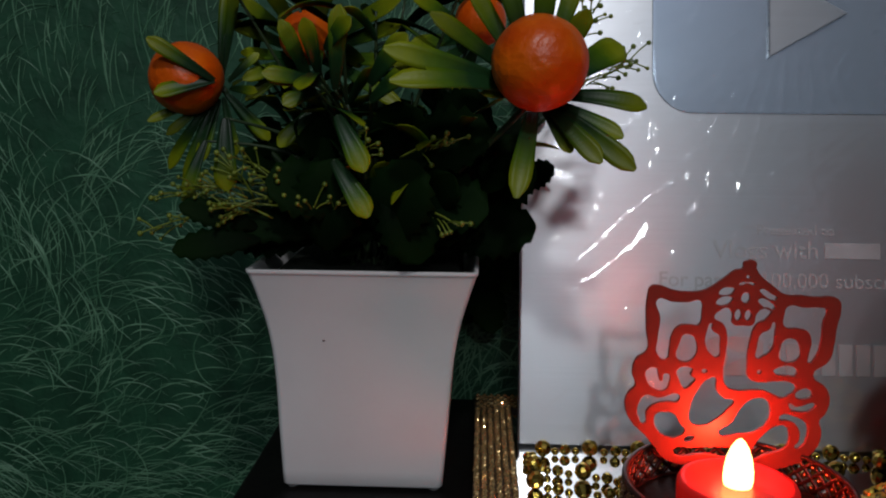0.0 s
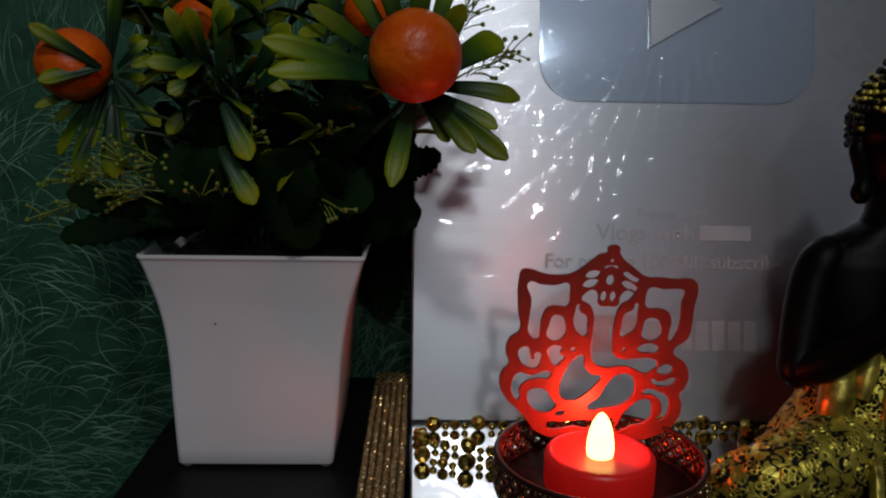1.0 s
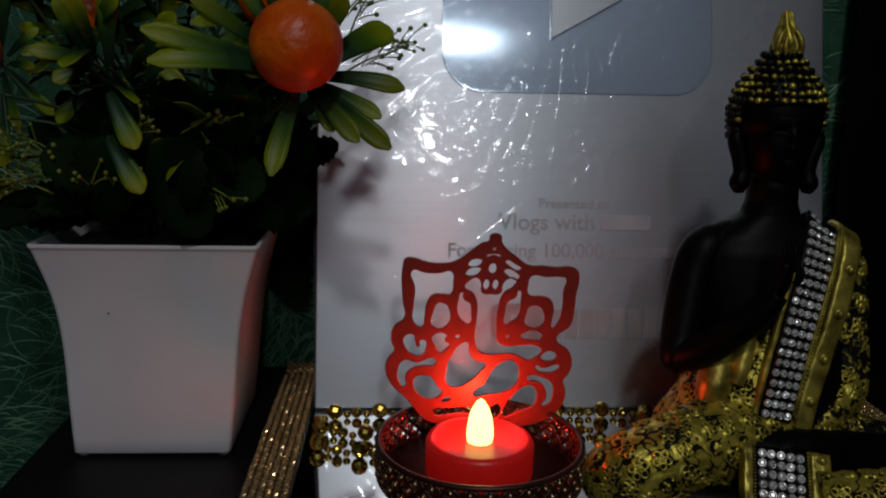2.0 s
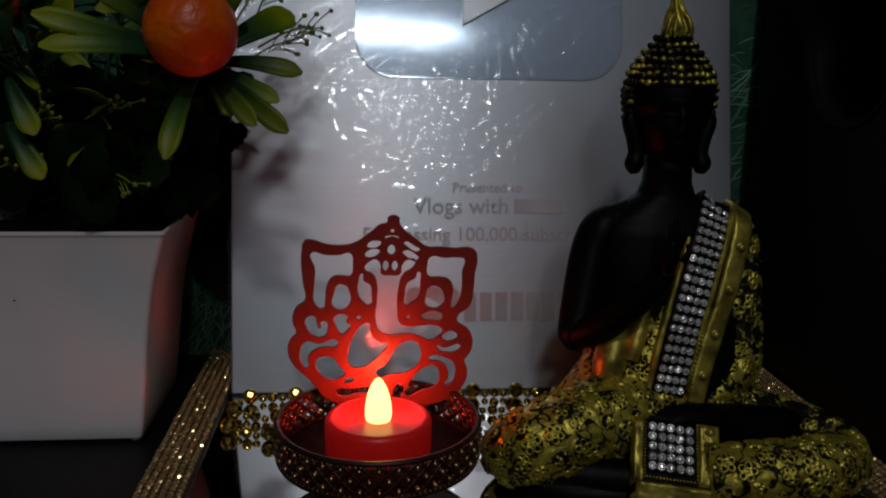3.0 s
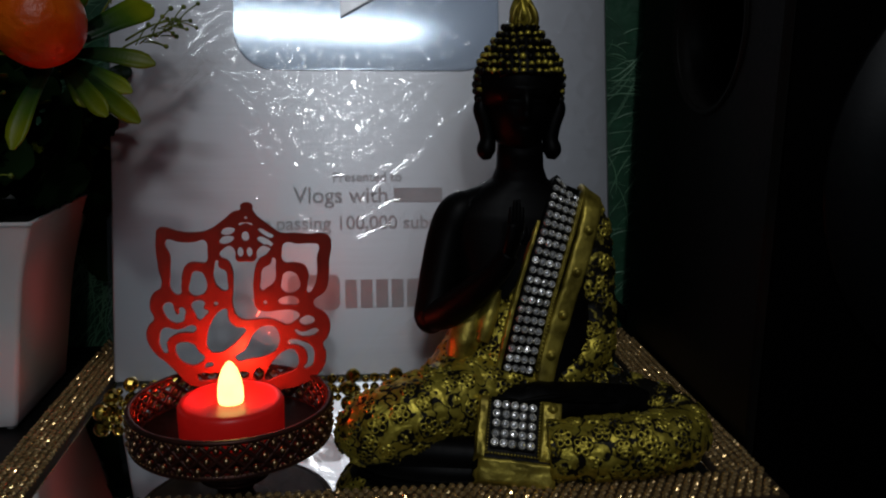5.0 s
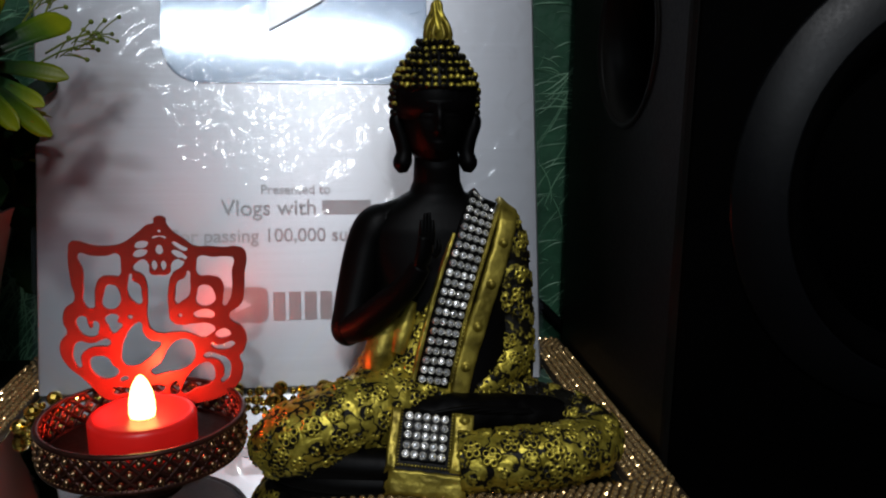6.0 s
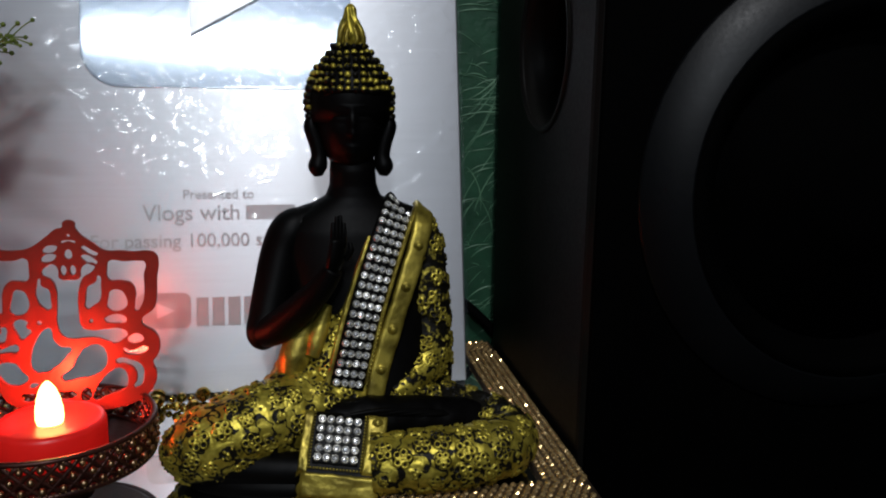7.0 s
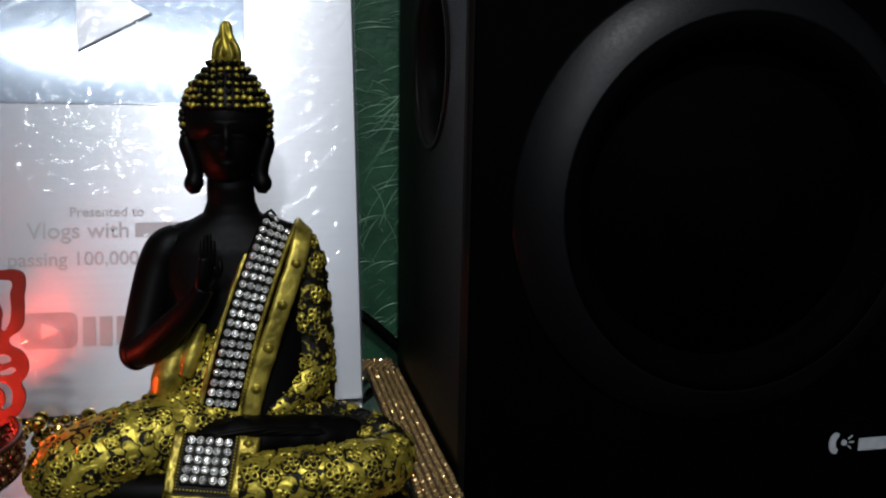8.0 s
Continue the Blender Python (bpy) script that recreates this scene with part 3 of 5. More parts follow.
# ---- black subwoofer ----
def build_speaker():
    root = thing("subwoofer", (0.40, 0.38, -0.055), "black subwoofer cabinet with grey driver ring and side port", "loudspeaker")
    x0, x1, y0, y1, z0, z1 = 0.2680, 0.4900, 0.3080, 0.4640, -0.055, 0.262
    bm = bmesh.new()
    box(bm, x0, y0, z0, x1, y1, z1, 0.004, 3)
    body = part("cabinet_body", bm, CABINET, root)
    bm = bmesh.new()
    box(bm, x0 + 0.0022, y0 - 0.0016, z0 + 0.002, x1 - 0.0022, y0 + 0.001, z1 - 0.002, 0.0010, 2)
    part("front_baffle", bm, BAFFLE, root, "dull black front baffle")
    pcy, pcz, pr = 0.3780, 0.166, 0.0365

    def disc(axis, c, spec, mat, name, label="", parent=root):
        """A turned shape about x or y: spec is radius, depth pairs."""
        bm = bmesh.new()
        rings = []
        for r, d in spec:
            ring = []
            for k in range(64):
                t = 2 * math.pi * k / 64
                a, b = r * math.cos(t), r * math.sin(t)
                ring.append(Vector((c[0] + d, c[1] + a, c[2] + b)) if axis == "x" else Vector((c[0] + a, c[1] + d, c[2] + b)))
            rings.append(ring)
        loft(bm, rings)
        return part(name, bm, mat, parent, label)

    # port: flared lip with a deep mouth, cut through the side by a boolean
    cut = bmesh.new()
    bmesh.ops.create_cone(cut, cap_ends=True, segments=64, radius1=pr, radius2=pr * 0.8, depth=0.08, matrix=Matrix.Translation((x0 + 0.03, pcy, pcz)) @ Euler((0, math.pi / 2, 0)).to_matrix().to_4x4())
    bmesh.ops.translate(cut, verts=cut.verts[:], vec=-BASE[root])
    cutter = new("cutter", finish("cutter", cut, CABINET))
    mod = body.modifiers.new("port", "BOOLEAN")
    mod.object, mod.operation, mod.solver = cutter, "DIFFERENCE", "EXACT"
    cutter.parent = root
    bpy.context.view_layer.update()
    me = bpy.data.meshes.new_from_object(body.evaluated_get(bpy.context.evaluated_depsgraph_get()))
    body.modifiers.clear()
    body.data = me
    bpy.data.objects.remove(cutter)
    for f in me.polygons:
        f.use_smooth = False
    bm = bmesh.new()
    rings = []
    for r, d in ((pr + 0.0022, -0.0002), (pr + 0.0018, -0.0011), (pr + 0.0002, -0.0012), (pr - 0.003, 0.004), (pr - 0.0058, 0.014), (pr - 0.0070, 0.045), (pr - 0.0074, 0.045), (pr - 0.0060, 0.013), (pr - 0.001, 0.0015), (pr + 0.0010, 0.0)):
        rings.append([Vector((x0 + d, pcy + r * math.cos(2 * math.pi * k / 64), pcz + r * math.sin(2 * math.pi * k / 64))) for k in range(64)])
    loft(bm, rings, False)
    part("port_flare", bm, CABINET, root, "flared bass port")
    c = (0.3785, y0 - 0.0016, 0.1105)
    ring = disc("y", c, ((0.0925, 0.0006), (0.0925, -0.0008), (0.0916, -0.0016), (0.0764, -0.0125), (0.0748, -0.0124), (0.0745, 0.0006)), RING, "driver_ring", "satin grey ring round the driver")
    disc("y", c, ((0.0752, 0.0004), (0.0752, -0.0129), (0.070, -0.0124), (0.064, -0.0060), (0.063, 0.0004)), CONE, "surround", "black rubber surround", ring)
    disc("y", c, ((0.0628, 0.0002), (0.0628, -0.0008), (0.03, -0.0005), (0.028, -0.004), (0.014, -0.009), (0.003, -0.010)), CONE, "cone", "matt black cone", ring)
    # maker's mark, lower front: a crescent, an eye, three rays and a plain bar
    lx, lz, ly = 0.4410, 0.0022, y0 - 0.0020

    def plate(name, pts, label=""):
        bm = bmesh.new()
        loft(bm, [[Vector((x, y, z)) for x, z in pts] for y in (ly + 0.0006, ly)])
        part(name, bm, PRINT, root, label, False)

    arc = [(lx + 0.0034 * math.cos(a), lz + 0.0050 * math.sin(a)) for a in [radians(65 + 20 * k) for k in range(12)]]
    arc += [(lx + 0.0030 + 0.0030 * math.cos(a), lz + 0.0036 * math.sin(a)) for a in [radians(240 - 15 * k) for k in range(9)]]
    plate("mark_crescent", arc, "pale grey crescent of the maker's mark")
    plate("mark_dot", [(lx + 0.0044 + 0.0015 * math.cos(radians(36 * k)), lz + 0.0014 * math.sin(radians(36 * k))) for k in range(10)])
    for a in (38, 0, -38):
        ca, sa = math.cos(radians(a)), math.sin(radians(a))
        plate("mark_ray", [(lx + 0.0044 + ca * r - sa * w, lz + sa * r + ca * w) for r, w in ((0.0026, -0.0003), (0.0050, -0.0003), (0.0050, 0.0003), (0.0026, 0.0003))])
    plate("mark_bar", [(0.4530, -0.0022), (0.4780, -0.0022), (0.4780, 0.0036), (0.4530, 0.0036)], "plain pale bar in place of the maker's name")


def build_cable(name, pts, r, label):
    bm = bmesh.new()
    tube(bm, pts, [r] * len(pts), 8, 6)
    solid(name, bm, RUBBER, label, "cable", smooth=True)


# ---- tea light in a perforated holder with a cut-out panel ----
HX, HY = 0.0675, 0.3115


def build_holder():
    root = thing("tea_light_holder", (HX, HY, 0.0), "maroon metal tea light holder with perforated rim on a small foot", "candle holder")

    def turned(spec, n=48):
        bm = bmesh.new()
        closed = abs(spec[0][1] - spec[-1][1]) > 0.00005
        loft(bm, [[Vector((HX + r * math.cos(2 * math.pi * k / n), HY + r * math.sin(2 * math.pi * k / n), z)) for k in range(n)] for r, z in spec], closed)
        return bm

    part("foot", turned(((0.013, 0.0), (0.0135, 0.001), (0.009, 0.004), (0.006, 0.008), (0.008, 0.0120), (0.016, 0.0140))), HOLDER, root)
    part("dish", turned(((0.012, 0.0135), (0.033, 0.0140), (0.0352, 0.0146), (0.0352, 0.0156), (0.012, 0.0153))), HOLDER, root)
    lower = part("lower_rim", turned(((0.0348, 0.0144), (0.0366, 0.0144), (0.0370, 0.0152), (0.0366, 0.0162), (0.0348, 0.0162), (0.0345, 0.0152), (0.0348, 0.01441)), 64), HOLDER, root)
    upper = part("upper_rim", turned(((0.0353, 0.0272), (0.0366, 0.0270), (0.0372, 0.0277), (0.0367, 0.0286), (0.0353, 0.0286), (0.0349, 0.0279), (0.0353, 0.02721)), 64), HOLDER, root)
    # lattice wall: crossing bars between the rims, with dots where they meet
    for s in (1, -1):
        bm = bmesh.new()
        n = 36
        for i in range(n):
            a0 = 2 * math.pi * i / n
            pts = []
            for k in range(6):
                a = a0 + s * k / 5 * 2 * math.pi * 2 / n
                pts.append((HX + 0.0359 * math.cos(a), HY + 0.0359 * math.sin(a), 0.0156 + 0.0118 * k / 5))
            tube(bm, pts, [0.00085] * 6, 6, 1)
        part("lattice", bm, HOLDER, root, "perforated lattice of the rim")
    bm = bmesh.new()
    for j in range(3):
        for i in range(36):
            a = 2 * math.pi * (i + (0.5 if j == 1 else 0.0)) / 36
            ball(bm, (HX + 0.0365 * math.cos(a), HY + 0.0365 * math.sin(a), 0.0178 + 0.0037 * j), 0.00125, 8, 6)
    part("dots", bm, HOLDER_DOT, root, "worn gold dots on the rim")
    for z, rim in ((0.0163, lower), (0.0268, upper)):
        bm = bmesh.new()
        for i in range(120):
            a = 2 * math.pi * i / 120
            ball(bm, (HX + 0.0369 * math.cos(a), HY + 0.0369 * math.sin(a), z), 0.00042, 5, 4)
        part("beading", bm, HOLDER_DOT, rim, "fine gold beading")

    cup = thing("tea_light", (HX, HY, 0.0156), "red plastic battery tea light, lit, with a glowing flame tip", "candle")
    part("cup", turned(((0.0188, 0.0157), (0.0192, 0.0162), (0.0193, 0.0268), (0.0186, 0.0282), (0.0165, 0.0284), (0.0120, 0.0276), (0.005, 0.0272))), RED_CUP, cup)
    bm = bmesh.new()
    loft(bm, [oval(HX, HY, z, r, r, 20) for r, z in ((0.0044, 0.0270), (0.0048, 0.0290), (0.0047, 0.0325), (0.0040, 0.0365), (0.0028, 0.0400), (0.0014, 0.0422), (0.0004, 0.0430))])
    part("flame", bm, FLAME, cup, "glowing pale yellow flame tip")


PANEL_Y = 0.3335


def build_panel():
    """Cut-out figure panel: a flat sheet with rounded outline and pierced shapes, in millimetres about its foot."""
    cu = bpy.data.curves.new("cutout", "CURVE")
    cu.dimensions, cu.fill_mode, cu.extrude, cu.resolution_u = "2D", "BOTH", 0.0006, 5
    cu.bevel_depth, cu.bevel_resolution = 0.00015, 1

    def shape(pts):
        sp = cu.splines.new("BEZIER")
        sp.bezier_points.add(len(pts) - 1)
        for b, (x, z) in zip(sp.bezier_points, pts):
            b.co = (x / 1000, z / 1000, 0)
            b.handle_left_type = b.handle_right_type = "AUTO"
        sp.use_cyclic_u = True

    shape([(71.5, 97.3), (75.3, 97.3), (75.6, 94.9), (81.9, 88.9), (85.7, 86.3), (91.4, 86.0), (96.8, 85.5), (101.0, 85.8), (104.0, 84.5), (104.8, 80.9), (103.9, 75.3), (103.6, 69.7), (102.4, 63.4), (97.3, 58.0), (102.2, 53.3), (103.7, 48.6), (102.5, 44.0), (100.7, 41.5), (101.8, 37.5), (101.0, 32.3), (97.4, 27.6), (91.0, 24.2), (83.2, 22.6), (71.1, 22.8), (57.9, 23.5), (48.3, 26.2), (44.2, 31.0), (40.8, 35.1), (36.1, 39.8), (33.6, 46.3), (34.7, 50.4), (36.9, 53.1), (35.7, 57.6), (36.9, 62.8), (40.4, 65.8), (39.8, 73.1), (39.7, 85.2), (40.7, 88.4), (43.2, 88.8), (48.3, 87.2), (53.5, 86.7), (58.7, 87.5), (65.2, 91.8), (68.5, 94.5), (71.2, 95.4)])
    shape([(43.0, 84.0), (48.1, 83.3), (53.3, 83.2), (57.5, 83.8), (58.4, 79.4), (57.3, 75.0), (55.0, 75.1), (50.8, 74.7), (48.5, 70.8), (48.0, 66.3), (47.0, 62.5), (43.9, 64.2), (43.7, 70.9), (44.2, 77.5)])
    shape([(87.1, 82.3), (92.4, 82.0), (97.8, 82.1), (100.1, 81.4), (99.4, 76.5), (99.3, 69.8), (97.8, 64.2), (95.6, 62.2), (95.3, 65.4), (95.8, 69.9), (94.3, 73.3), (91.1, 74.4), (86.4, 75.0), (85.9, 79.0)])
    shape([(50.8, 62.9), (51.1, 68.5), (52.7, 71.8), (54.8, 71.8), (56.5, 70.6), (56.1, 62.8)])
    shape([(85.7, 63.3), (85.6, 67.8), (86.7, 70.5), (90.0, 70.9), (92.1, 68.8), (92.0, 63.6)])
    shape([(62.5, 77.8), (64.1, 80.4), (66.9, 81.5), (68.7, 79.3), (69.0, 75.9), (72.3, 75.4), (75.8, 75.8), (76.5, 79.1), (78.7, 81.3), (81.7, 80.8), (80.5, 78.0), (77.3, 75.8), (75.4, 70.3), (75.0, 61.3), (75.8, 56.7), (78.7, 55.3), (84.2, 55.6), (89.6, 55.5), (92.2, 53.3), (89.9, 50.6), (87.3, 49.5), (84.0, 50.8), (80.8, 52.0), (76.5, 52.1), (72.1, 51.8), (68.3, 53.2), (66.7, 56.9), (67.1, 65.9), (67.1, 72.2), (65.6, 75.6)])
    shape([(61.8, 76.1), (62.3, 73.4), (64.8, 71.6), (65.3, 68.2), (64.6, 63.7), (61.9, 64.9), (60.0, 68.3), (60.2, 72.8)])
    shape([(82.8, 76.8), (83.6, 72.3), (82.8, 66.8), (80.1, 64.5), (77.9, 63.5), (77.6, 68.0), (78.6, 72.4), (81.5, 74.2)])
    shape([(62.7, 83.5), (68.1, 85.2), (68.5, 84.3), (63.3, 82.2)])
    shape([(63.5, 86.8), (68.4, 88.5), (69.0, 87.6), (64.1, 85.7)])
    shape([(77.2, 87.9), (81.4, 86.5), (83.3, 84.8), (78.0, 86.4)])
    shape([(76.9, 84.4), (81.8, 83.3), (82.8, 81.3), (77.5, 82.9)])
    shape([(72.8, 87.1), (74.2, 84.9), (73.3, 83.2), (72.0, 83.2), (71.0, 84.9)])
    shape([(70.0, 80.8), (71.1, 80.8), (70.9, 77.0), (69.9, 77.0)])
    shape([(73.4, 80.7), (74.5, 80.7), (74.3, 77.0), (73.3, 77.0)])
    shape([(70.1, 89.5), (72.9, 90.6), (75.6, 89.5), (72.9, 89.9)])
    shape([(72.3, 91.9), (73.0, 93.0), (73.8, 91.9)])
    shape([(40.4, 58.6), (43.7, 59.7), (44.9, 56.3), (45.7, 54.9), (46.3, 57.4), (48.4, 57.3), (48.6, 53.9), (47.4, 51.5), (43.2, 51.8), (40.6, 54.8)])
    shape([(51.0, 59.1), (56.4, 59.4), (55.8, 57.2), (57.5, 55.8), (56.1, 53.8), (53.9, 52.2), (51.9, 55.0)])
    shape([(59.3, 59.1), (61.3, 59.3), (60.5, 57.7)])
    shape([(64.1, 56.7), (61.5, 55.9), (58.1, 51.4), (56.1, 45.7), (56.5, 39.9), (60.8, 38.7), (65.2, 40.9), (69.3, 44.9), (71.3, 48.3), (67.7, 49.3), (65.0, 52.4)])
    shape([(74.1, 46.4), (77.4, 49.1), (81.8, 49.2), (83.9, 46.1), (83.3, 40.3), (79.2, 36.9), (73.7, 35.9), (66.5, 35.9), (70.6, 40.2)])
    shape([(78.2, 58.9), (79.1, 59.8), (79.9, 58.9), (79.0, 57.8)])
    shape([(84.1, 59.9), (91.5, 60.4), (91.8, 57.9), (88.6, 57.5), (83.8, 58.8)])
    shape([(91.7, 50.6), (93.5, 52.8), (96.1, 53.2), (98.0, 50.9), (96.0, 49.3), (92.7, 49.4)])
    shape([(90.1, 47.6), (92.7, 46.6), (99.3, 47.4), (98.1, 45.3), (93.7, 44.5), (90.4, 45.7)])
    shape([(40.3, 49.6), (45.2, 48.8), (52.3, 50.0), (51.9, 47.5), (48.3, 47.3), (44.4, 46.5), (41.3, 43.8), (40.6, 38.8), (38.3, 41.2), (37.9, 45.1)])
    shape([(44.4, 42.6), (47.7, 43.7), (50.8, 42.9), (53.2, 39.3), (55.1, 37.0), (52.3, 34.2), (48.7, 34.1), (44.9, 36.8), (43.8, 40.3)])
    shape([(54.5, 33.0), (58.0, 35.0), (58.4, 34.1), (55.7, 32.5)])
    shape([(51.2, 29.1), (58.2, 30.5), (67.0, 31.0), (71.8, 30.1), (71.2, 28.0), (62.5, 28.3)])
    shape([(74.0, 31.2), (76.4, 32.1), (76.7, 26.9), (74.1, 26.5)])
    shape([(85.9, 39.1), (89.2, 39.5), (91.3, 35.4), (90.1, 31.2), (84.1, 28.8), (78.0, 27.1), (78.8, 31.1), (81.8, 35.7)])
    shape([(87.1, 43.0), (93.7, 42.4), (96.9, 39.9), (97.3, 35.2), (95.7, 31.7), (93.0, 31.3), (94.4, 34.1), (93.6, 38.9), (90.3, 41.1), (87.1, 41.6)])
    me = flat_mesh(cu)
    for v in me.vertices:
        v.co = Vector((v.co.x, PANEL_Y + v.co.z, v.co.y))
    me.materials.clear()
    me.materials.append(RED_METAL)
    ob = new("figure_panel", me)
    tagged(ob, "red enamelled metal cut-out panel of an elephant-headed figure", "ornament")


# ---- gold bead garland ----
def build_beads():
    root = thing("bead_garland", (0.06, 0.385, 0.0), "gold bead garland of large and small beads lying on the mirror", "garland")
    rng = random.Random(5)
    lines = (
        [(0.152, 0.3905), (0.131, 0.3935), (0.112, 0.3935), (0.090, 0.3935), (0.066, 0.394), (0.044, 0.3925), (0.0162, 0.3925), (0.006, 0.388), (0.003, 0.378), (0.0145, 0.372), (0.029, 0.368), (0.040, 0.362), (0.034, 0.353), (0.0155, 0.3545), (0.005, 0.3605)],
        [(0.128, 0.377), (0.117, 0.374), (0.105, 0.381), (0.092, 0.386), (0.078, 0.384)],
        [(0.150, 0.386), (0.165, 0.391), (0.19, 0.391), (0.215, 0.388), (0.236, 0.378), (0.2425, 0.366)],
    )
    sizes = (0.0036, 0.0017, 0.0024, 0.0017)
    big = {}
    for r in set(sizes):
        bm = bmesh.new()
        ball(bm, (0, 0, 0), r, 10, 6)
        big[r] = finish("bead", bm, GOLD_BEAD, r < 0.002)
    for line in lines:
        path = spline([(x, y, 0) for x, y in line], 30)
        i, k = 0, 0
        gap = 0.0
        last = None
        for p in path:
            r = sizes[k % 4]
            if last is None or (p - last[0]).length >= last[1] + r:
                ob = new("bead", big[r])
                ob.parent = root
                base = BASE[root]
                ob.matrix_basis = pose(p.x - base.x, p.y - base.y, r + 0.0001 - base.z, rng.uniform(0, 180), rng.uniform(0, 180), 0)
                last = (p.copy(), r)
                k += 1


# ---- seated figure: one plain mesh of matt black resin, gold robe and clear stones ----
def swept(points, radii, sides, steps):
    """Places and outward normals, ring by ring, of a round limb along a smooth line."""
    line = spline([Vector((*p, r)) for p, r in zip(points, radii)], steps)
    side, spots, normals = None, [], []
    for i, q in enumerate(line):
        d = (line[min(i + 1, len(line) - 1)].to_3d() - line[max(i - 1, 0)].to_3d()).normalized()
        side = d.orthogonal().normalized() if side is None else (side - d * side.dot(d)).normalized()
        up = d.cross(side)
        t = np.linspace(0, 2 * math.pi, sides, endpoint=False)
        n = np.outer(np.cos(t), np.array(side)) + np.outer(np.sin(t), np.array(up))
        spots.append(np.array(q.to_3d()) + n * q[3])
        normals.append(n)
    return np.array(spots), np.array(normals)


def stacked(rows, sides, between):
    """The same for level ovals given as centre, height and half widths."""
    spots, normals = [], []
    line = np.array(rows)
    s = np.linspace(0, len(rows) - 1, (len(rows) - 1) * between + 1)
    t = np.linspace(0, 2 * math.pi, sides, endpoint=False)
    c, n = np.cos(t), np.sin(t)
    for k in s:
        cx, cy, z, a, b = [np.interp(k, range(len(rows)), line[:, j]) for j in range(5)]
        spots.append(np.stack([cx + a * c, cy + b * n, np.full(sides, z)], 1))
        m = np.stack([c / a, n / b, np.zeros(sides)], 1)
        normals.append(m / np.linalg.norm(m, axis=1)[:, None])
    return np.array(spots), np.array(normals)


def cloth(bm, layer, shape, mat, rng, bare=None, apart=0.0066, relief=0.0010):
    """Embossed cloth: open five-petalled flowers, dots and creases, with black left in the hollows."""
    spots, normals = shape
    rows, sides = spots.shape[:2]
    p, n = spots.reshape(-1, 3), normals.reshape(-1, 3)
    fine = np.array([noise.noise(Vector(q) * 420) for q in p])
    mid = np.array([noise.noise(Vector(q) * 150 + Vector((3, 1, 7))) for q in p])
    h = 0.00016 * fine + 0.00045 * mid
    crease = 1 - np.abs(mid + 0.4 * fine)
    black = np.clip((crease - 0.86) * 8, 0, 0.85) + np.clip(-fine * 0.8, 0, 0.45)
    centres = []
    for i in rng.sample(range(len(p)), min(len(p), 5000)):
        if n[i][1] > 0.35 or p[i][2] < 0.004 or mid[i] < -0.30:
            continue
        if all(np.sum((p[i] - c) ** 2) > apart ** 2 for c, _ in centres):
            centres.append((p[i].copy(), n[i]))
    for c, m in centres:
        near = np.nonzero(np.sum((p - c) ** 2, axis=1) < 0.0044 ** 2)[0]
        e1 = np.cross(m, (0.3, 0.2, 1.0))
        e1 /= np.linalg.norm(e1)
        e2 = np.cross(m, e1)
        o = p[near] - c
        u, v = o @ e1, o @ e2
        d = np.hypot(u, v)
        s, turn = rng.uniform(0.95, 1.3), rng.uniform(0, 1.2)
        top = np.exp(-(d / (0.00062 * s)) ** 2)
        if rng.random() < 0.74:
            for k in range(5):
                a = turn + k * 2 * math.pi / 5
                g = np.hypot(u - 0.00185 * s * math.cos(a), v - 0.00185 * s * math.sin(a))
                top = np.maximum(top, np.exp(-((g - 0.00088 * s) / 0.00034) ** 2))
            inside = np.clip((0.0033 * s - d) / 0.0005, 0, 1)
        else:
            for k in range(7):
                a, r = rng.uniform(0, 6.28), rng.uniform(0.0008, 0.0026)
                g = np.hypot(u - r * math.cos(a), v - r * math.sin(a))
                top = np.maximum(top, np.exp(-(g / rng.uniform(0.00035, 0.0006)) ** 2))
            inside = np.clip((0.0027 * s - d) / 0.0008, 0, 1) * 0.8
        h[near] = np.maximum(h[near], relief * top * s)
        black[near] = np.where(inside > 0, np.maximum(black[near] * (1 - top), inside * (0.95 - 1.15 * top)), black[near] * (1 - top))
    # further black from the caller, painted shade included
    if bare is not None:
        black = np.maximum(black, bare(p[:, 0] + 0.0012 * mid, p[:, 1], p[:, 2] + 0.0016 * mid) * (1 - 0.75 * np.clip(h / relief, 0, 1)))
    q = p + n * h[:, None]
    verts = [bm.verts.new(c) for c in q.tolist()]
    for w, b in zip(verts, np.clip(black, 0, 1).tolist()):
        w[layer] = b
    for i in range(rows - 1):
        a, b = i * sides, (i + 1) * sides
        for k in range(sides):
            j = (k + 1) % sides
            bm.faces.new((verts[a + k], verts[a + j], verts[b + j], verts[b + k])).material_index = mat
    bm.faces.new(verts[:sides][::-1]).material_index = mat
    bm.faces.new(verts[-sides:]).material_index = mat


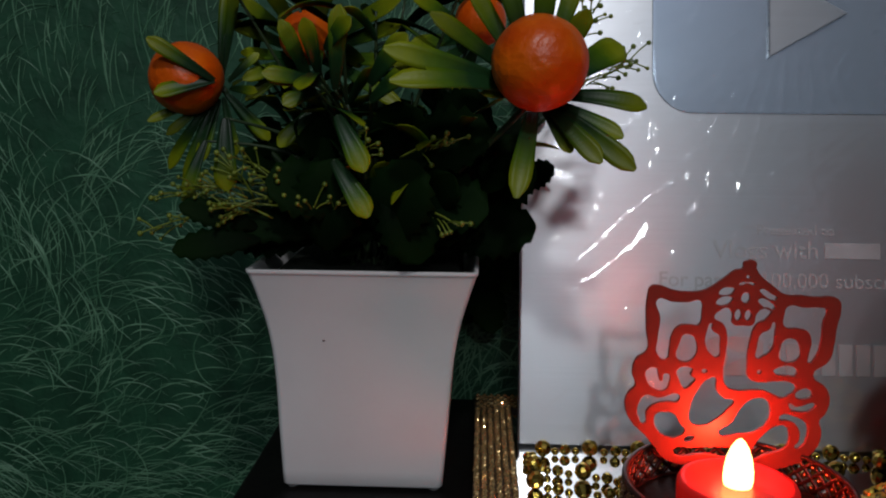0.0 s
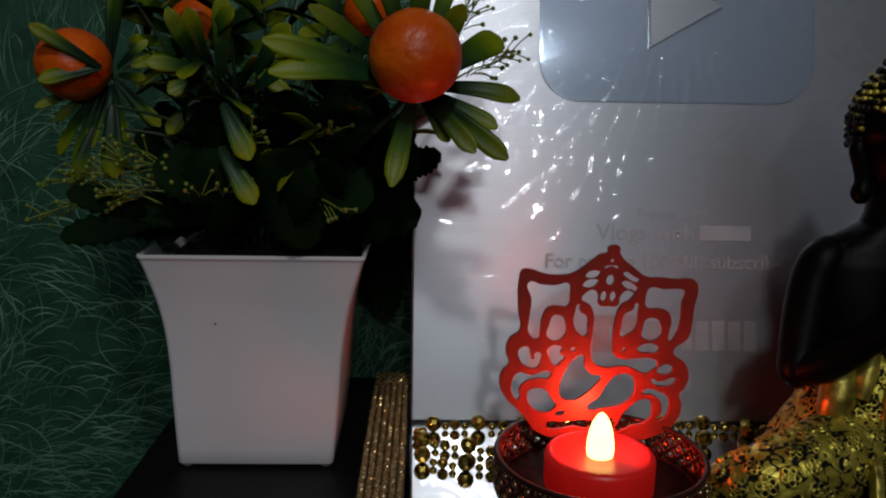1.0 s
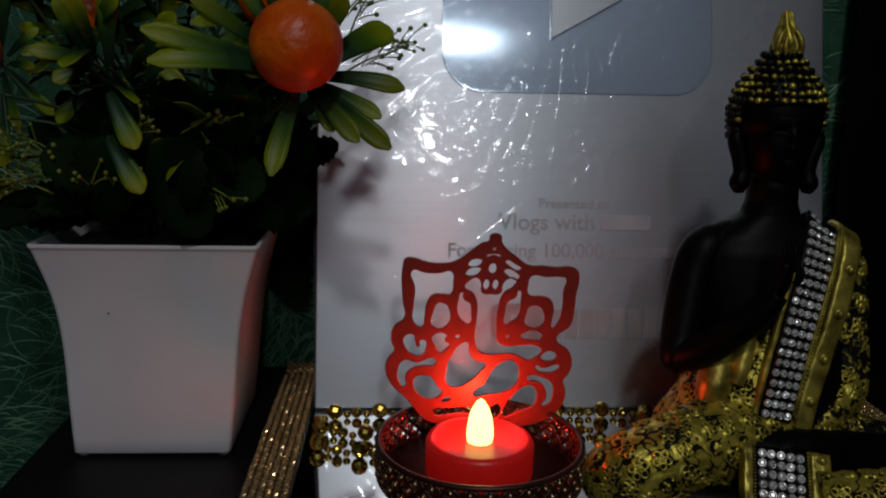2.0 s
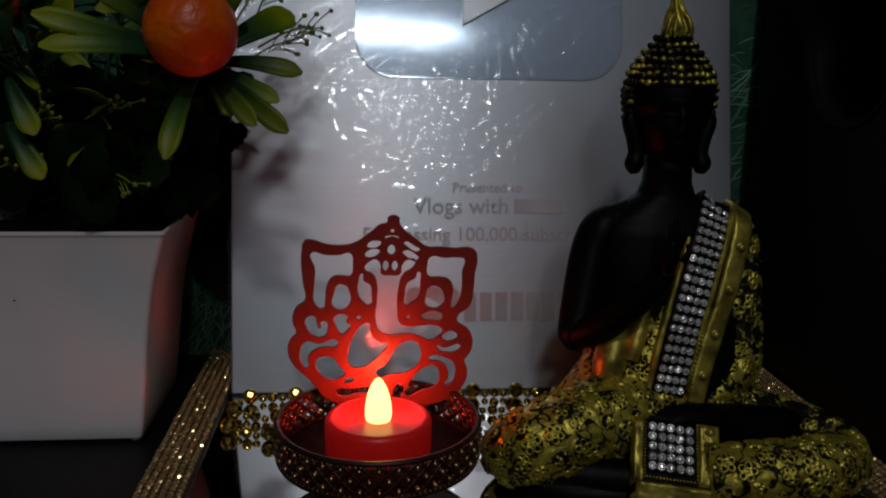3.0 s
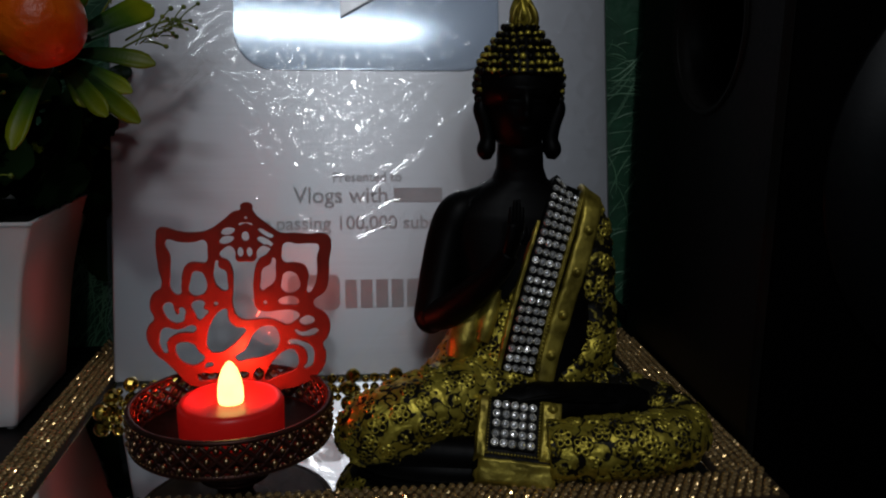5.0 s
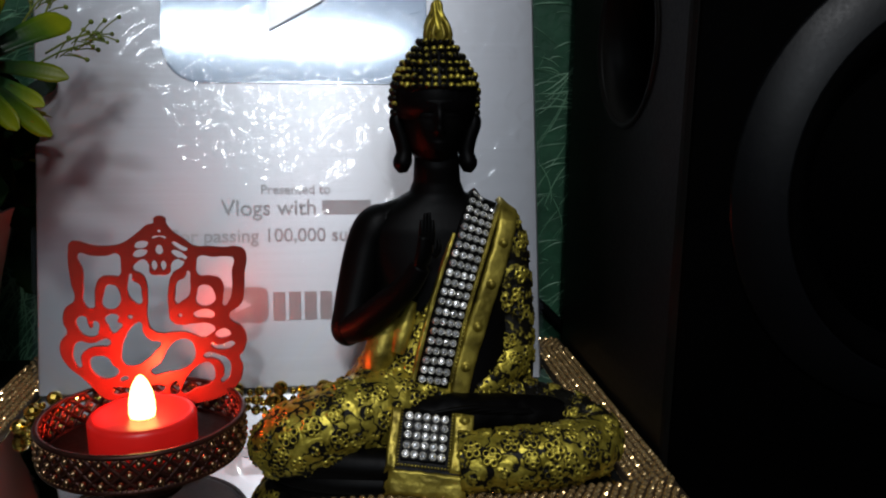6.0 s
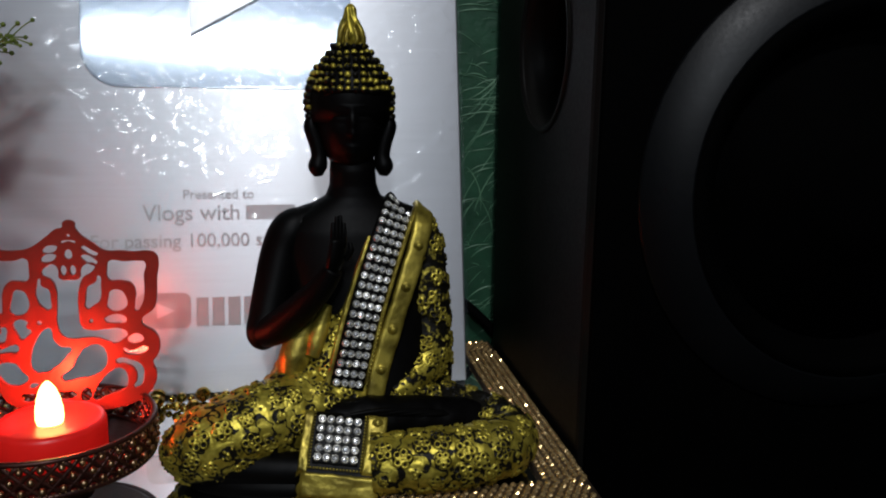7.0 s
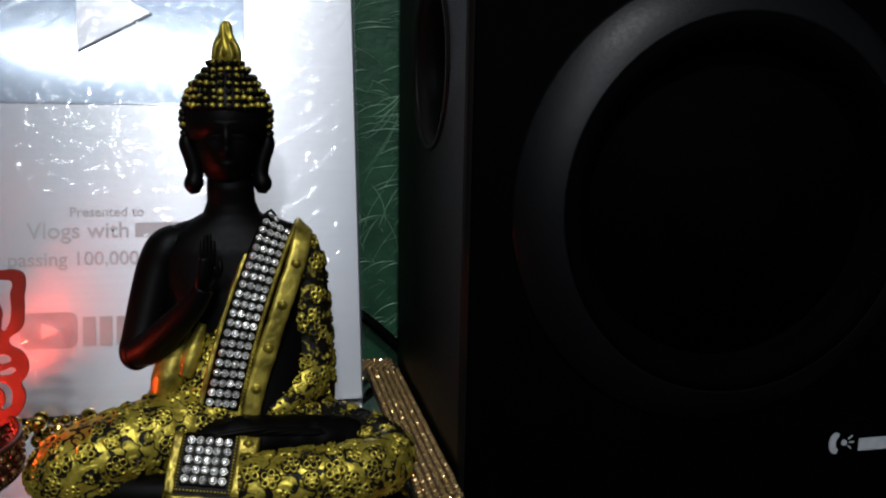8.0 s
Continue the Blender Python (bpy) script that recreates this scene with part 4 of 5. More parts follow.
def build_statue():
    bm = bmesh.new()
    wash = bm.verts.layers.float.new("patina_shade")
    K, G, P, D, C = 0, 1, 2, 3, 4  # black, antique gold, plain gold, stone settings, cut glass
    rng = random.Random(21)
    # torso, neck
    rows = ((0.183, 0.338, 0.006, 0.036, 0.024), (0.184, 0.340, 0.030, 0.034, 0.023), (0.1835, 0.342, 0.045, 0.0305, 0.0215), (0.182, 0.345, 0.062, 0.0300, 0.0200),
            (0.1805, 0.347, 0.080, 0.0325, 0.0180), (0.180, 0.347, 0.091, 0.0300, 0.0155), (0.1795, 0.347, 0.0965, 0.0245, 0.0130), (0.1798, 0.3468, 0.1005, 0.0175, 0.0112),
            (0.1804, 0.3465, 0.1045, 0.0112, 0.0098), (0.1804, 0.3465, 0.1090, 0.0095, 0.0092), (0.1802, 0.346, 0.1150, 0.0092, 0.0092), (0.1800, 0.347, 0.1230, 0.0085, 0.0080))
    dense = [tuple(v) for v in np.stack([np.interp(np.linspace(0, len(rows) - 1, 60), range(len(rows)), np.array(rows)[:, j]) for j in range(5)], 1)]
    loft(bm, [oval(cx, cy, z, a, b, 40, 2.2) for cx, cy, z, a, b in dense], True, K)
    # head with brow, lowered lids, nose, lips and chin
    hx, hy, hz = 0.1795, 0.3465, 0.1385
    head = bmesh.ops.create_uvsphere(bm, u_segments=72, v_segments=60, radius=1.0)["verts"]

    def bump(x, z, cx, cz, wx, wz, h):
        return h * math.exp(-((x - cx) / wx) ** 2 - ((z - cz) / wz) ** 2)

    for v in head:
        c = v.co
        low = max(0.0, -c.z)
        full = (1 - low ** 4.0) ** 0.5 / math.sqrt(max(0.02, 1 - low * low)) if low else 1.0
        q = Vector((c.x * 0.0142 * min(full, 1.7) * (1 - 0.22 * low), c.y * 0.0148 * min(full, 1.2), c.z * (0.0226 + 0.0014 * low)))
        if c.y < 0:
            x, ax, z = q.x, abs(q.x), q.z
            f = bump(x, z, 0, -0.0040, 0.0012, 0.0042, 0.0022) + bump(x, z, 0, -0.0086, 0.0019, 0.0014, 0.0016)
            f += bump(ax, z, 0.0048, 0.0022, 0.0040, 0.0010, 0.0009) - bump(ax, z, 0.0046, -0.0010, 0.0030, 0.0016, 0.0012)
            f += bump(ax, z, 0.0048, -0.0024, 0.0026, 0.0009, 0.0010) - bump(ax, z, 0.0048, -0.0036, 0.0026, 0.0005, 0.0004)
            f += bump(x, z, 0, -0.0136, 0.0030, 0.0007, 0.0012) + bump(x, z, 0, -0.0156, 0.0024, 0.0007, 0.0013) - bump(x, z, 0, -0.0146, 0.0036, 0.0004, 0.0005)
            f += bump(x, z, 0, -0.0196, 0.0036, 0.0022, 0.0014) + bump(ax, z, 0.0080, -0.0075, 0.0035, 0.0040, 0.0007)
            q.y -= f
        v.co = Vector((hx, hy, hz)) + q
    # long ears with flared lobes
    for s in (-1, 1):
        tube(bm, [(hx + s * 0.0142, 0.3455, 0.1365), (hx + s * 0.0155, 0.3455, 0.1325), (hx + s * 0.0136, 0.3450, 0.1262), (hx + s * 0.0126, 0.3445, 0.1205), (hx + s * 0.0133, 0.3440, 0.1160), (hx + s * 0.0130, 0.3440, 0.1126)],
             [0.0020, 0.0031, 0.0032, 0.0032, 0.0038, 0.0018], 16, 6, K)
    # hair: a black cap with curls in upright columns, gold on their tops
    cap = ((0.1340, 0.0160), (0.1400, 0.0168), (0.1450, 0.0167), (0.1500, 0.0153), (0.1540, 0.0131), (0.1580, 0.0104), (0.1610, 0.0078), (0.1640, 0.0056))
    loft(bm, [oval(hx, 0.3480, z, r, r * 0.98, 40) for z, r in cap], True, K)
    zs = [0.1335 + 0.00272 * k for k in range(12)]
    for k, z in enumerate(zs):
        r = float(np.interp(z, [c[0] for c in cap], [c[1] for c in cap])) + 0.0005
        n = max(9, int(2 * math.pi * r / 0.0029))
        for i in range(n):
            a = 2 * math.pi * (i + 0.5) / n - math.pi / 2
            x, y = hx + r * math.cos(a), 0.3480 + r * 0.98 * math.sin(a)
            if y < 0.3425 and z < 0.1452:  # the face stays free
                continue
            first = len(bm.verts)
            size = rng.uniform(0.00112, 0.00148)
            ball(bm, (x + rng.gauss(0, 0.00015), y, z + rng.gauss(0, 0.00025)), size, 9, 7, G, (1, 1, 1.05))
            bm.verts.ensure_lookup_table()
            worn = rng.uniform(0.15, 0.95)
            for v in bm.verts[first:]:
                rise = (v.co.z - z) / size + 0.6 * (0.348 - v.co.y - r * 0.5) / 0.018
                v[wash] = min(1.0, max(0.0, worn + 0.35 - 0.55 * rise))
    # rim of the hair over the brow
    tube(bm, [(hx - 0.0125, 0.3385, 0.1435), (hx - 0.0070, 0.3335, 0.1462), (hx, 0.3318, 0.1468), (hx + 0.0070, 0.3335, 0.1462), (hx + 0.0125, 0.3385, 0.1435)], [0.0008, 0.0010, 0.0010, 0.0010, 0.0008], 8, 6, K)

    # flame finial: a rounded bud with a narrow tip and curling side leaves
    fx, fy = hx + 0.0006, 0.3480
    spots, normals = swept([(fx, fy, 0.1618), (fx, fy, 0.1650), (fx, fy, 0.1685), (fx, fy, 0.1718), (fx, fy, 0.1750), (fx, fy, 0.1780), (fx, fy, 0.1797)], [0.0040, 0.0050, 0.0052, 0.0041, 0.0025, 0.0019, 0.0004], 40, 8)
    rings = []
    for ring, out in zip(spots, normals):
        rings.append([Vector(p) + Vector(m) * 0.0005 * math.sin(math.atan2(m[1], m[0]) * 5 + (p[2] - 0.162) * 420) for p, m in zip(ring, out)])
    for row in loft(bm, rings, True, G):
        for v in row:
            v[wash] = max(0.0, 0.55 * math.sin(math.atan2(v.co.y - fy, v.co.x - fx) * 5 + (v.co.z - 0.162) * 420 + math.pi) - 0.1)
    for s in (-1, 1):
        tube(bm, [(fx + s * 0.0040, 0.3450, 0.1625), (fx + s * 0.0046, 0.3440, 0.1660), (fx + s * 0.0036, 0.3440, 0.1700), (fx + s * 0.0018, 0.3448, 0.1728)], [0.0010, 0.0013, 0.0010, 0.0003], 8, 4, P)
        tube(bm, [(fx + s * 0.0012, 0.3428, 0.1640), (fx + s * 0.0022, 0.3428, 0.1665), (fx + s * 0.0008, 0.3440, 0.1712)], [0.0006, 0.0010, 0.0003], 8, 4, P)

    # bare arm raised before the chest, hand with fingers held together
    tube(bm, [(0.1600, 0.3460, 0.0925), (0.1552, 0.3445, 0.0900), (0.1515, 0.3430, 0.0825), (0.1483, 0.3395, 0.0700), (0.1450, 0.3345, 0.0570), (0.1437, 0.3310, 0.0516), (0.1455, 0.3275, 0.0496)],
         [0.0080, 0.0086, 0.0084, 0.0082, 0.0074, 0.0068, 0.0042], 24, 8, K)
    tube(bm, [(0.1432, 0.3310, 0.0516), (0.1500, 0.3255, 0.0560), (0.1590, 0.3190, 0.0655), (0.1665, 0.3140, 0.0745), (0.1705, 0.3120, 0.0815)], [0.0056, 0.0065, 0.0058, 0.0047, 0.0038], 20, 8, K)
    tube(bm, [(0.1700, 0.3122, 0.0805), (0.1716, 0.3112, 0.0860), (0.1724, 0.3110, 0.0930)], [0.0034, 0.0042, 0.0036], 14, 5, K, 0.6)
    for k, h in enumerate((0.0992, 0.1015, 0.1018, 0.0990)):
        x = 0.1704 + 0.0013 * k
        tube(bm, [(x, 0.3110, 0.0900), (x + 0.0002, 0.3106, 0.0955), (x + 0.0003, 0.3112, h)], [0.0012, 0.0011, 0.0007], 8, 4, K)
    tube(bm, [(0.1752, 0.3100, 0.0855), (0.1770, 0.3092, 0.0890), (0.1765, 0.3095, 0.0920)], [0.0013, 0.0012, 0.0007], 8, 4, K)
    tube(bm, [(0.1770, 0.3468, 0.1000), (0.1680, 0.3462, 0.0958), (0.1610, 0.3455, 0.0925), (0.1552, 0.3445, 0.0893)], [0.0058, 0.0070, 0.0080, 0.0085], 20, 6, K)
    tube(bm, [(0.1850, 0.3468, 0.1005), (0.1930, 0.3460, 0.0975), (0.2020, 0.3440, 0.0935)], [0.0050, 0.0062, 0.0070], 16, 5, K)

    # covered arm: gold flowers outside, shade painted black in the recess beside the border
    def sleeve_black_shade(x, y, z):
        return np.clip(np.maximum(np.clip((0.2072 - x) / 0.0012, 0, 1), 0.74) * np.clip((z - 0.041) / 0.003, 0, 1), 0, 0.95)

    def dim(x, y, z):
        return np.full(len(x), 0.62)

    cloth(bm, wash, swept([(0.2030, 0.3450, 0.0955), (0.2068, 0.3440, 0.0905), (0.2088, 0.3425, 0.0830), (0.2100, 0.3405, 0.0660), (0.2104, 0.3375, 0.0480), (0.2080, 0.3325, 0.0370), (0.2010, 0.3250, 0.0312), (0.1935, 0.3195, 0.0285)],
                          [0.0055, 0.0074, 0.0084, 0.0090, 0.0095, 0.0092, 0.0066, 0.0035], 150, 34), G, rng, sleeve_black_shade)
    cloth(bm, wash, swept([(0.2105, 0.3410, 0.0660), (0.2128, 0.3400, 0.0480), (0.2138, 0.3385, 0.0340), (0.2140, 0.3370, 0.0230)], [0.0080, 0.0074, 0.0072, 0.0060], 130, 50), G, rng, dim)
    # hem of the sleeve, drawn out over the lap
    cloth(bm, wash, swept([(0.1905, 0.3165, 0.0262), (0.2000, 0.3215, 0.0272), (0.2090, 0.3255, 0.0262), (0.2170, 0.3285, 0.0238)], [0.0020, 0.0032, 0.0036, 0.0014], 70, 36), G, rng, None, 0.0066)
    # robe over the waist on the bare side
    cloth(bm, wash, stacked(((0.1700, 0.3350, 0.0190, 0.034, 0.0255), (0.1700, 0.3370, 0.0290, 0.0270, 0.0232), (0.1705, 0.3380, 0.0370, 0.0215, 0.0222), (0.1725, 0.3390, 0.0450, 0.0185, 0.0208),
                             (0.1750, 0.3405, 0.0530, 0.0165, 0.0195), (0.1790, 0.3420, 0.0620, 0.0125, 0.0185), (0.1840, 0.3440, 0.0710, 0.0070, 0.0165)), 300, 24), G, rng)
    # smooth gathered folds of the robe under the bare arm
    tube(bm, [(0.1640, 0.3310, 0.0600), (0.1590, 0.3275, 0.0520), (0.1560, 0.3245, 0.0440), (0.1540, 0.3225, 0.0360)], [0.0030, 0.0058, 0.0066, 0.0050], 20, 8, P, 1.0, 0.08)
    tube(bm, [(0.1690, 0.3260, 0.0640), (0.1650, 0.3225, 0.0540), (0.1620, 0.3200, 0.0450)], [0.0016, 0.0036, 0.0030], 16, 8, P, 1.0, 0.08)
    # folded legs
    # shade beneath the left leg, put in as black
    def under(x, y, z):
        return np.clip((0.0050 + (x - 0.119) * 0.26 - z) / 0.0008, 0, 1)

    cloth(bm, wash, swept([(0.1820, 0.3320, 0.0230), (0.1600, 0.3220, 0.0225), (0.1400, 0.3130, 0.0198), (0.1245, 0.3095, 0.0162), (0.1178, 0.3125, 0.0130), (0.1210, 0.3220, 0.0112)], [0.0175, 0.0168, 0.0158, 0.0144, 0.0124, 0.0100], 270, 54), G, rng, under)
    tube(bm, [(0.1220, 0.3080, 0.0078), (0.1400, 0.3030, 0.0078), (0.1600, 0.2995, 0.0074), (0.1800, 0.2980, 0.0070)], [0.0072, 0.0074, 0.0070, 0.0066], 20, 6, K)

    # shade beneath the shin put in as black; the thigh behind is black too
    def shaded_leg(x, y, z):
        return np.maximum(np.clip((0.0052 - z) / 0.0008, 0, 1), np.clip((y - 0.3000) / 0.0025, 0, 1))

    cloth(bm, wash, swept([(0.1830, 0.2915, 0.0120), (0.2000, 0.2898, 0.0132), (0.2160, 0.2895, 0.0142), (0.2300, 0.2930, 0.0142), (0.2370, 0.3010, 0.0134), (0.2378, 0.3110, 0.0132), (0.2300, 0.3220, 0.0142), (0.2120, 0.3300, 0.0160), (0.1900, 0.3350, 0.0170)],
                          [0.0108, 0.0110, 0.0112, 0.0110, 0.0105, 0.0105, 0.0112, 0.0130, 0.0140], 190, 44), G, rng, shaded_leg)
    # black cloth in the lap with soft folds, and the foot of the figure
    tube(bm, [(0.1640, 0.3100, 0.0225), (0.1750, 0.3095, 0.0230), (0.1850, 0.3095, 0.0228), (0.2050, 0.3130, 0.0204), (0.2220, 0.3165, 0.0178), (0.2400, 0.3190, 0.0128)], [0.0062, 0.0080, 0.0086, 0.0086, 0.0082, 0.0062], 36, 14, K, 0.85, 0.10)
    for k in range(4):
        tube(bm, [(0.1720 + 0.006 * k, 0.3010 + 0.0012 * k, 0.0275 - 0.001 * k), (0.1880 + 0.006 * k, 0.3035 + 0.0012 * k, 0.0280 - 0.0014 * k), (0.2080 + 0.006 * k, 0.3085 + 0.0012 * k, 0.0255 - 0.0016 * k)], [0.0005, 0.0012, 0.0004], 8, 6, K)
    loft(bm, [oval(0.178, 0.316, z, a, b, 56, 2.4) for z, a, b in ((0.0002, 0.064, 0.0250), (0.0014, 0.065, 0.0258), (0.0070, 0.060, 0.0225))], True, K)

    def banner(path, half, mat, thick=0.0011, wave=0.0):
        """A band along a path, facing outwards from the chest, with a rounded face."""
        line = spline(path, 14)
        rings, marks = [], []
        for i, p in enumerate(line):
            d = (line[min(i + 1, len(line) - 1)] - line[max(i - 1, 0)]).normalized()
            nrm = Vector((0.12, -1, 0.20))
            nrm = (nrm - d * nrm.dot(d)).normalized()
            side = nrm.cross(d).normalized() * -1
            w = half * (1 + wave * noise.noise(p * 240))
            ring = [p - side * w - nrm * 0.0016]
            for k in range(9):
                s = -1 + k / 4
                ring.append(p + side * w * s + nrm * (thick * (1 - 0.5 * s ** 6) + wave * 0.0016 * noise.noise((p + side * w * s) * 300)))
            ring.append(p + side * w - nrm * 0.0016)
            rings.append(ring)
            marks.append((p, d, side, nrm))
        loft(bm, rings, True, mat)
        return marks

    def gem(at, nrm, r):
        q = nrm.to_track_quat("Z", "Y").to_matrix()
        sides = 8
        rings = []
        for rr, z in ((1.0, 0.0), (1.0, 0.42), (0.88, 0.58), (0.78, 0.38), (0.50, 0.74), (0.22, 0.80)):
            rings.append([Vector(at) + q @ Vector((r * rr * math.cos(2 * math.pi * (i + 0.5 * (rr < 0.6)) / sides), r * rr * math.sin(2 * math.pi * (i + 0.5 * (rr < 0.6)) / sides), r * z)) for i in range(sides)])
        loft(bm, rings[:4], False, D)
        loft(bm, rings[3:], True, C)

    # sash of clear stones from the shoulder to the lap
    sash = [Vector(p) for p in ((0.1992, 0.3480, 0.0998), (0.1974, 0.3395, 0.0985), (0.1922, 0.3305, 0.0872), (0.1862, 0.3240, 0.0716), (0.1807, 0.3192, 0.0548), (0.1750, 0.3142, 0.0336))]
    marks = banner(sash, 0.0066, K, 0.0010)
    line = [m[0] for m in marks]
    dist = np.concatenate([[0], np.cumsum([(b - a).length for a, b in zip(line, line[1:])])])
    for k in range(21):
        s = 0.0048 + k * (dist[-1] - 0.0068) / 20
        i = min(len(line) - 2, int(np.searchsorted(dist, s)))
        t = (s - dist[i - 1]) / (dist[i] - dist[i - 1])
        p = line[i - 1].lerp(line[i], t)
        _, d, side, nrm = marks[i]
        for j in range(4):
            w = Vector((rng.gauss(0, 0.20), rng.gauss(0, 0.06), rng.gauss(0, 0.20)))
            gem(p + side * (j - 1.5) * 0.0030 + d * (j - 1.5) * 0.00025 + nrm * 0.0009, (nrm + w).normalized(), 0.00150)
        for j in range(3):  # small links between the settings
            ball(bm, p + side * (j - 1.0) * 0.0030 + nrm * 0.0012, 0.00035, 6, 4, D)
    # gold borders: a thin one, a beaded cord and a broad one with studs
    banner([p + Vector((-0.0080, 0.0000, -0.0012)) for p in sash], 0.0010, P, 0.0014, 0.25)
    cord = spline([p + Vector((0.0078, 0.0002, 0.0012)) for p in sash[1:]], 15)
    banner([p + Vector((0.0078, 0.0006, 0.0012)) for p in sash[1:]], 0.0008, P, 0.0010)
    for p in cord:
        ball(bm, p + Vector((0.0001, -0.0012, 0.0003)), 0.00062, 7, 5, P)
    for p in spline([q + Vector((-0.0070, -0.0008, -0.0010)) for q in sash[1:]], 13):
        ball(bm, p, 0.00042, 6, 4, P)
    broad = [Vector(p) for p in ((0.2090, 0.3500, 0.0985), (0.2086, 0.3405, 0.0985), (0.2075, 0.3345, 0.0940), (0.2050, 0.3305, 0.0860), (0.1992, 0.3238, 0.0710), (0.1935, 0.3200, 0.0550), (0.1885, 0.3165, 0.0400), (0.1860, 0.3140, 0.0300))]
    banner(broad, 0.0037, P, 0.0010, 0.10)
    for at in ((0.2050, 0.3290, 0.0862), (0.1992, 0.3223, 0.0712), (0.1935, 0.3185, 0.0552), (0.1885, 0.3150, 0.0402)):
        ball(bm, Vector(at) + Vector((0, -0.0006, 0.0002)), 0.0014, 12, 8, P, (1, 0.9, 1))
        ball(bm, Vector(at) + Vector((0, -0.0001, 0)), 0.0021, 14, 6, P, (1, 0.3, 1))

    # hanging panel between the knees, lying back over the crossed shins
    origin = Vector((0.1630, 0.2920, 0.0160))
    eu = Vector((0.0128, -0.0014, -0.0016)).normalized()
    ev = Vector((0.0030, 0.0090, 0.0110))
    ev = (ev - eu * ev.dot(eu)).normalized()
    en = eu.cross(ev) if eu.cross(ev).y < 0 else ev.cross(eu)

    def at_panel(u, v, h=0.0):
        drop = min(0.0, v + 0.0065)  # the lower hem hangs straighter
        return origin + eu * u + ev * (v - drop * 0.35) + en * h + Vector((0, 0.0015, -0.004)) * (drop / -0.0095)

    def sheet(u0, u1, v0, v1, h, mat, rough=0.00025):
        n = 22
        grid = []
        for j in range(n + 1):
            row = []
            for i in range(n + 1):
                s, t = i / n * 2 - 1, j / n * 2 - 1
                q = at_panel(u0 + (u1 - u0) * i / n + 0.0003 * noise.noise(Vector((j * 0.4, h * 900, u0 * 700))), v0 + (v1 - v0) * j / n + 0.0003 * noise.noise(Vector((i * 0.4, v0 * 700, 4))))
                edge = max(abs(s), abs(t))
                row.append(bm.verts.new(q + en * (h * (1 - edge ** 10) + rough * noise.noise(q * 420) + rough * noise.noise(q * 150) - 0.0030 * (edge > 0.999))))
            grid.append(row)
        for a, b in zip(grid, grid[1:]):
            for i in range(n):
                bm.faces.new((a[i], a[i + 1], b[i + 1], b[i])).material_index = mat

    sheet(-0.0068, 0.0245, -0.0155, 0.0182, 0.0004, K)
    sheet(-0.0066, 0.0243, -0.0156, -0.0052, 0.0016, P, 0.0005)
    sheet(-0.0068, -0.0030, -0.0070, 0.0182, 0.0015, P, 0.0004)
    sheet(0.0162, 0.0242, -0.0058, 0.0182, 0.0020, P, 0.0005)
    sheet(-0.0024, 0.0156, -0.0032, 0.0172, 0.0009, K, 0.0001)
    for j in range(5):
        for i in range(5):
            w = Vector((rng.gauss(0, 0.20), rng.gauss(0, 0.06), rng.gauss(0, 0.20)))
            gem(at_panel(0.00328 * i, 0.00355 * j, 0.0008), (en + w).normalized(), 0.00160)
    for u, v in ((0.0204, 0.0012), (0.0204, 0.0142)):
        ball(bm, at_panel(u, v, 0.0024), 0.0015, 12, 8, P)
        ball(bm, at_panel(u, v, 0.0018), 0.0022, 14, 6, P, (1, 0.5, 0.9))
    for k in range(18):
        ball(bm, at_panel(0.0160, -0.0040 + 0.0012 * k, 0.0014), 0.0005, 6, 4, P)
        ball(bm, at_panel(-0.0027, -0.0040 + 0.0012 * k, 0.0012), 0.0004, 6, 4, P)
    for k in range(16):
        ball(bm, at_panel(-0.0020 + 0.0012 * k, -0.0040, 0.0014), 0.0005, 6, 4, P)
    me = finish("seated_statue", bm, (BLACK_RESIN, GOLD, PLAIN_GOLD, DIAMOND, CUT_GLASS), True)
    for f in me.polygons:
        if f.material_index in (D, C):
            f.use_smooth = False
    ob = new("seated_statue", me)
    tagged(ob, "matt black seated statue in antique gold robe with clear rhinestone sash", "statue")


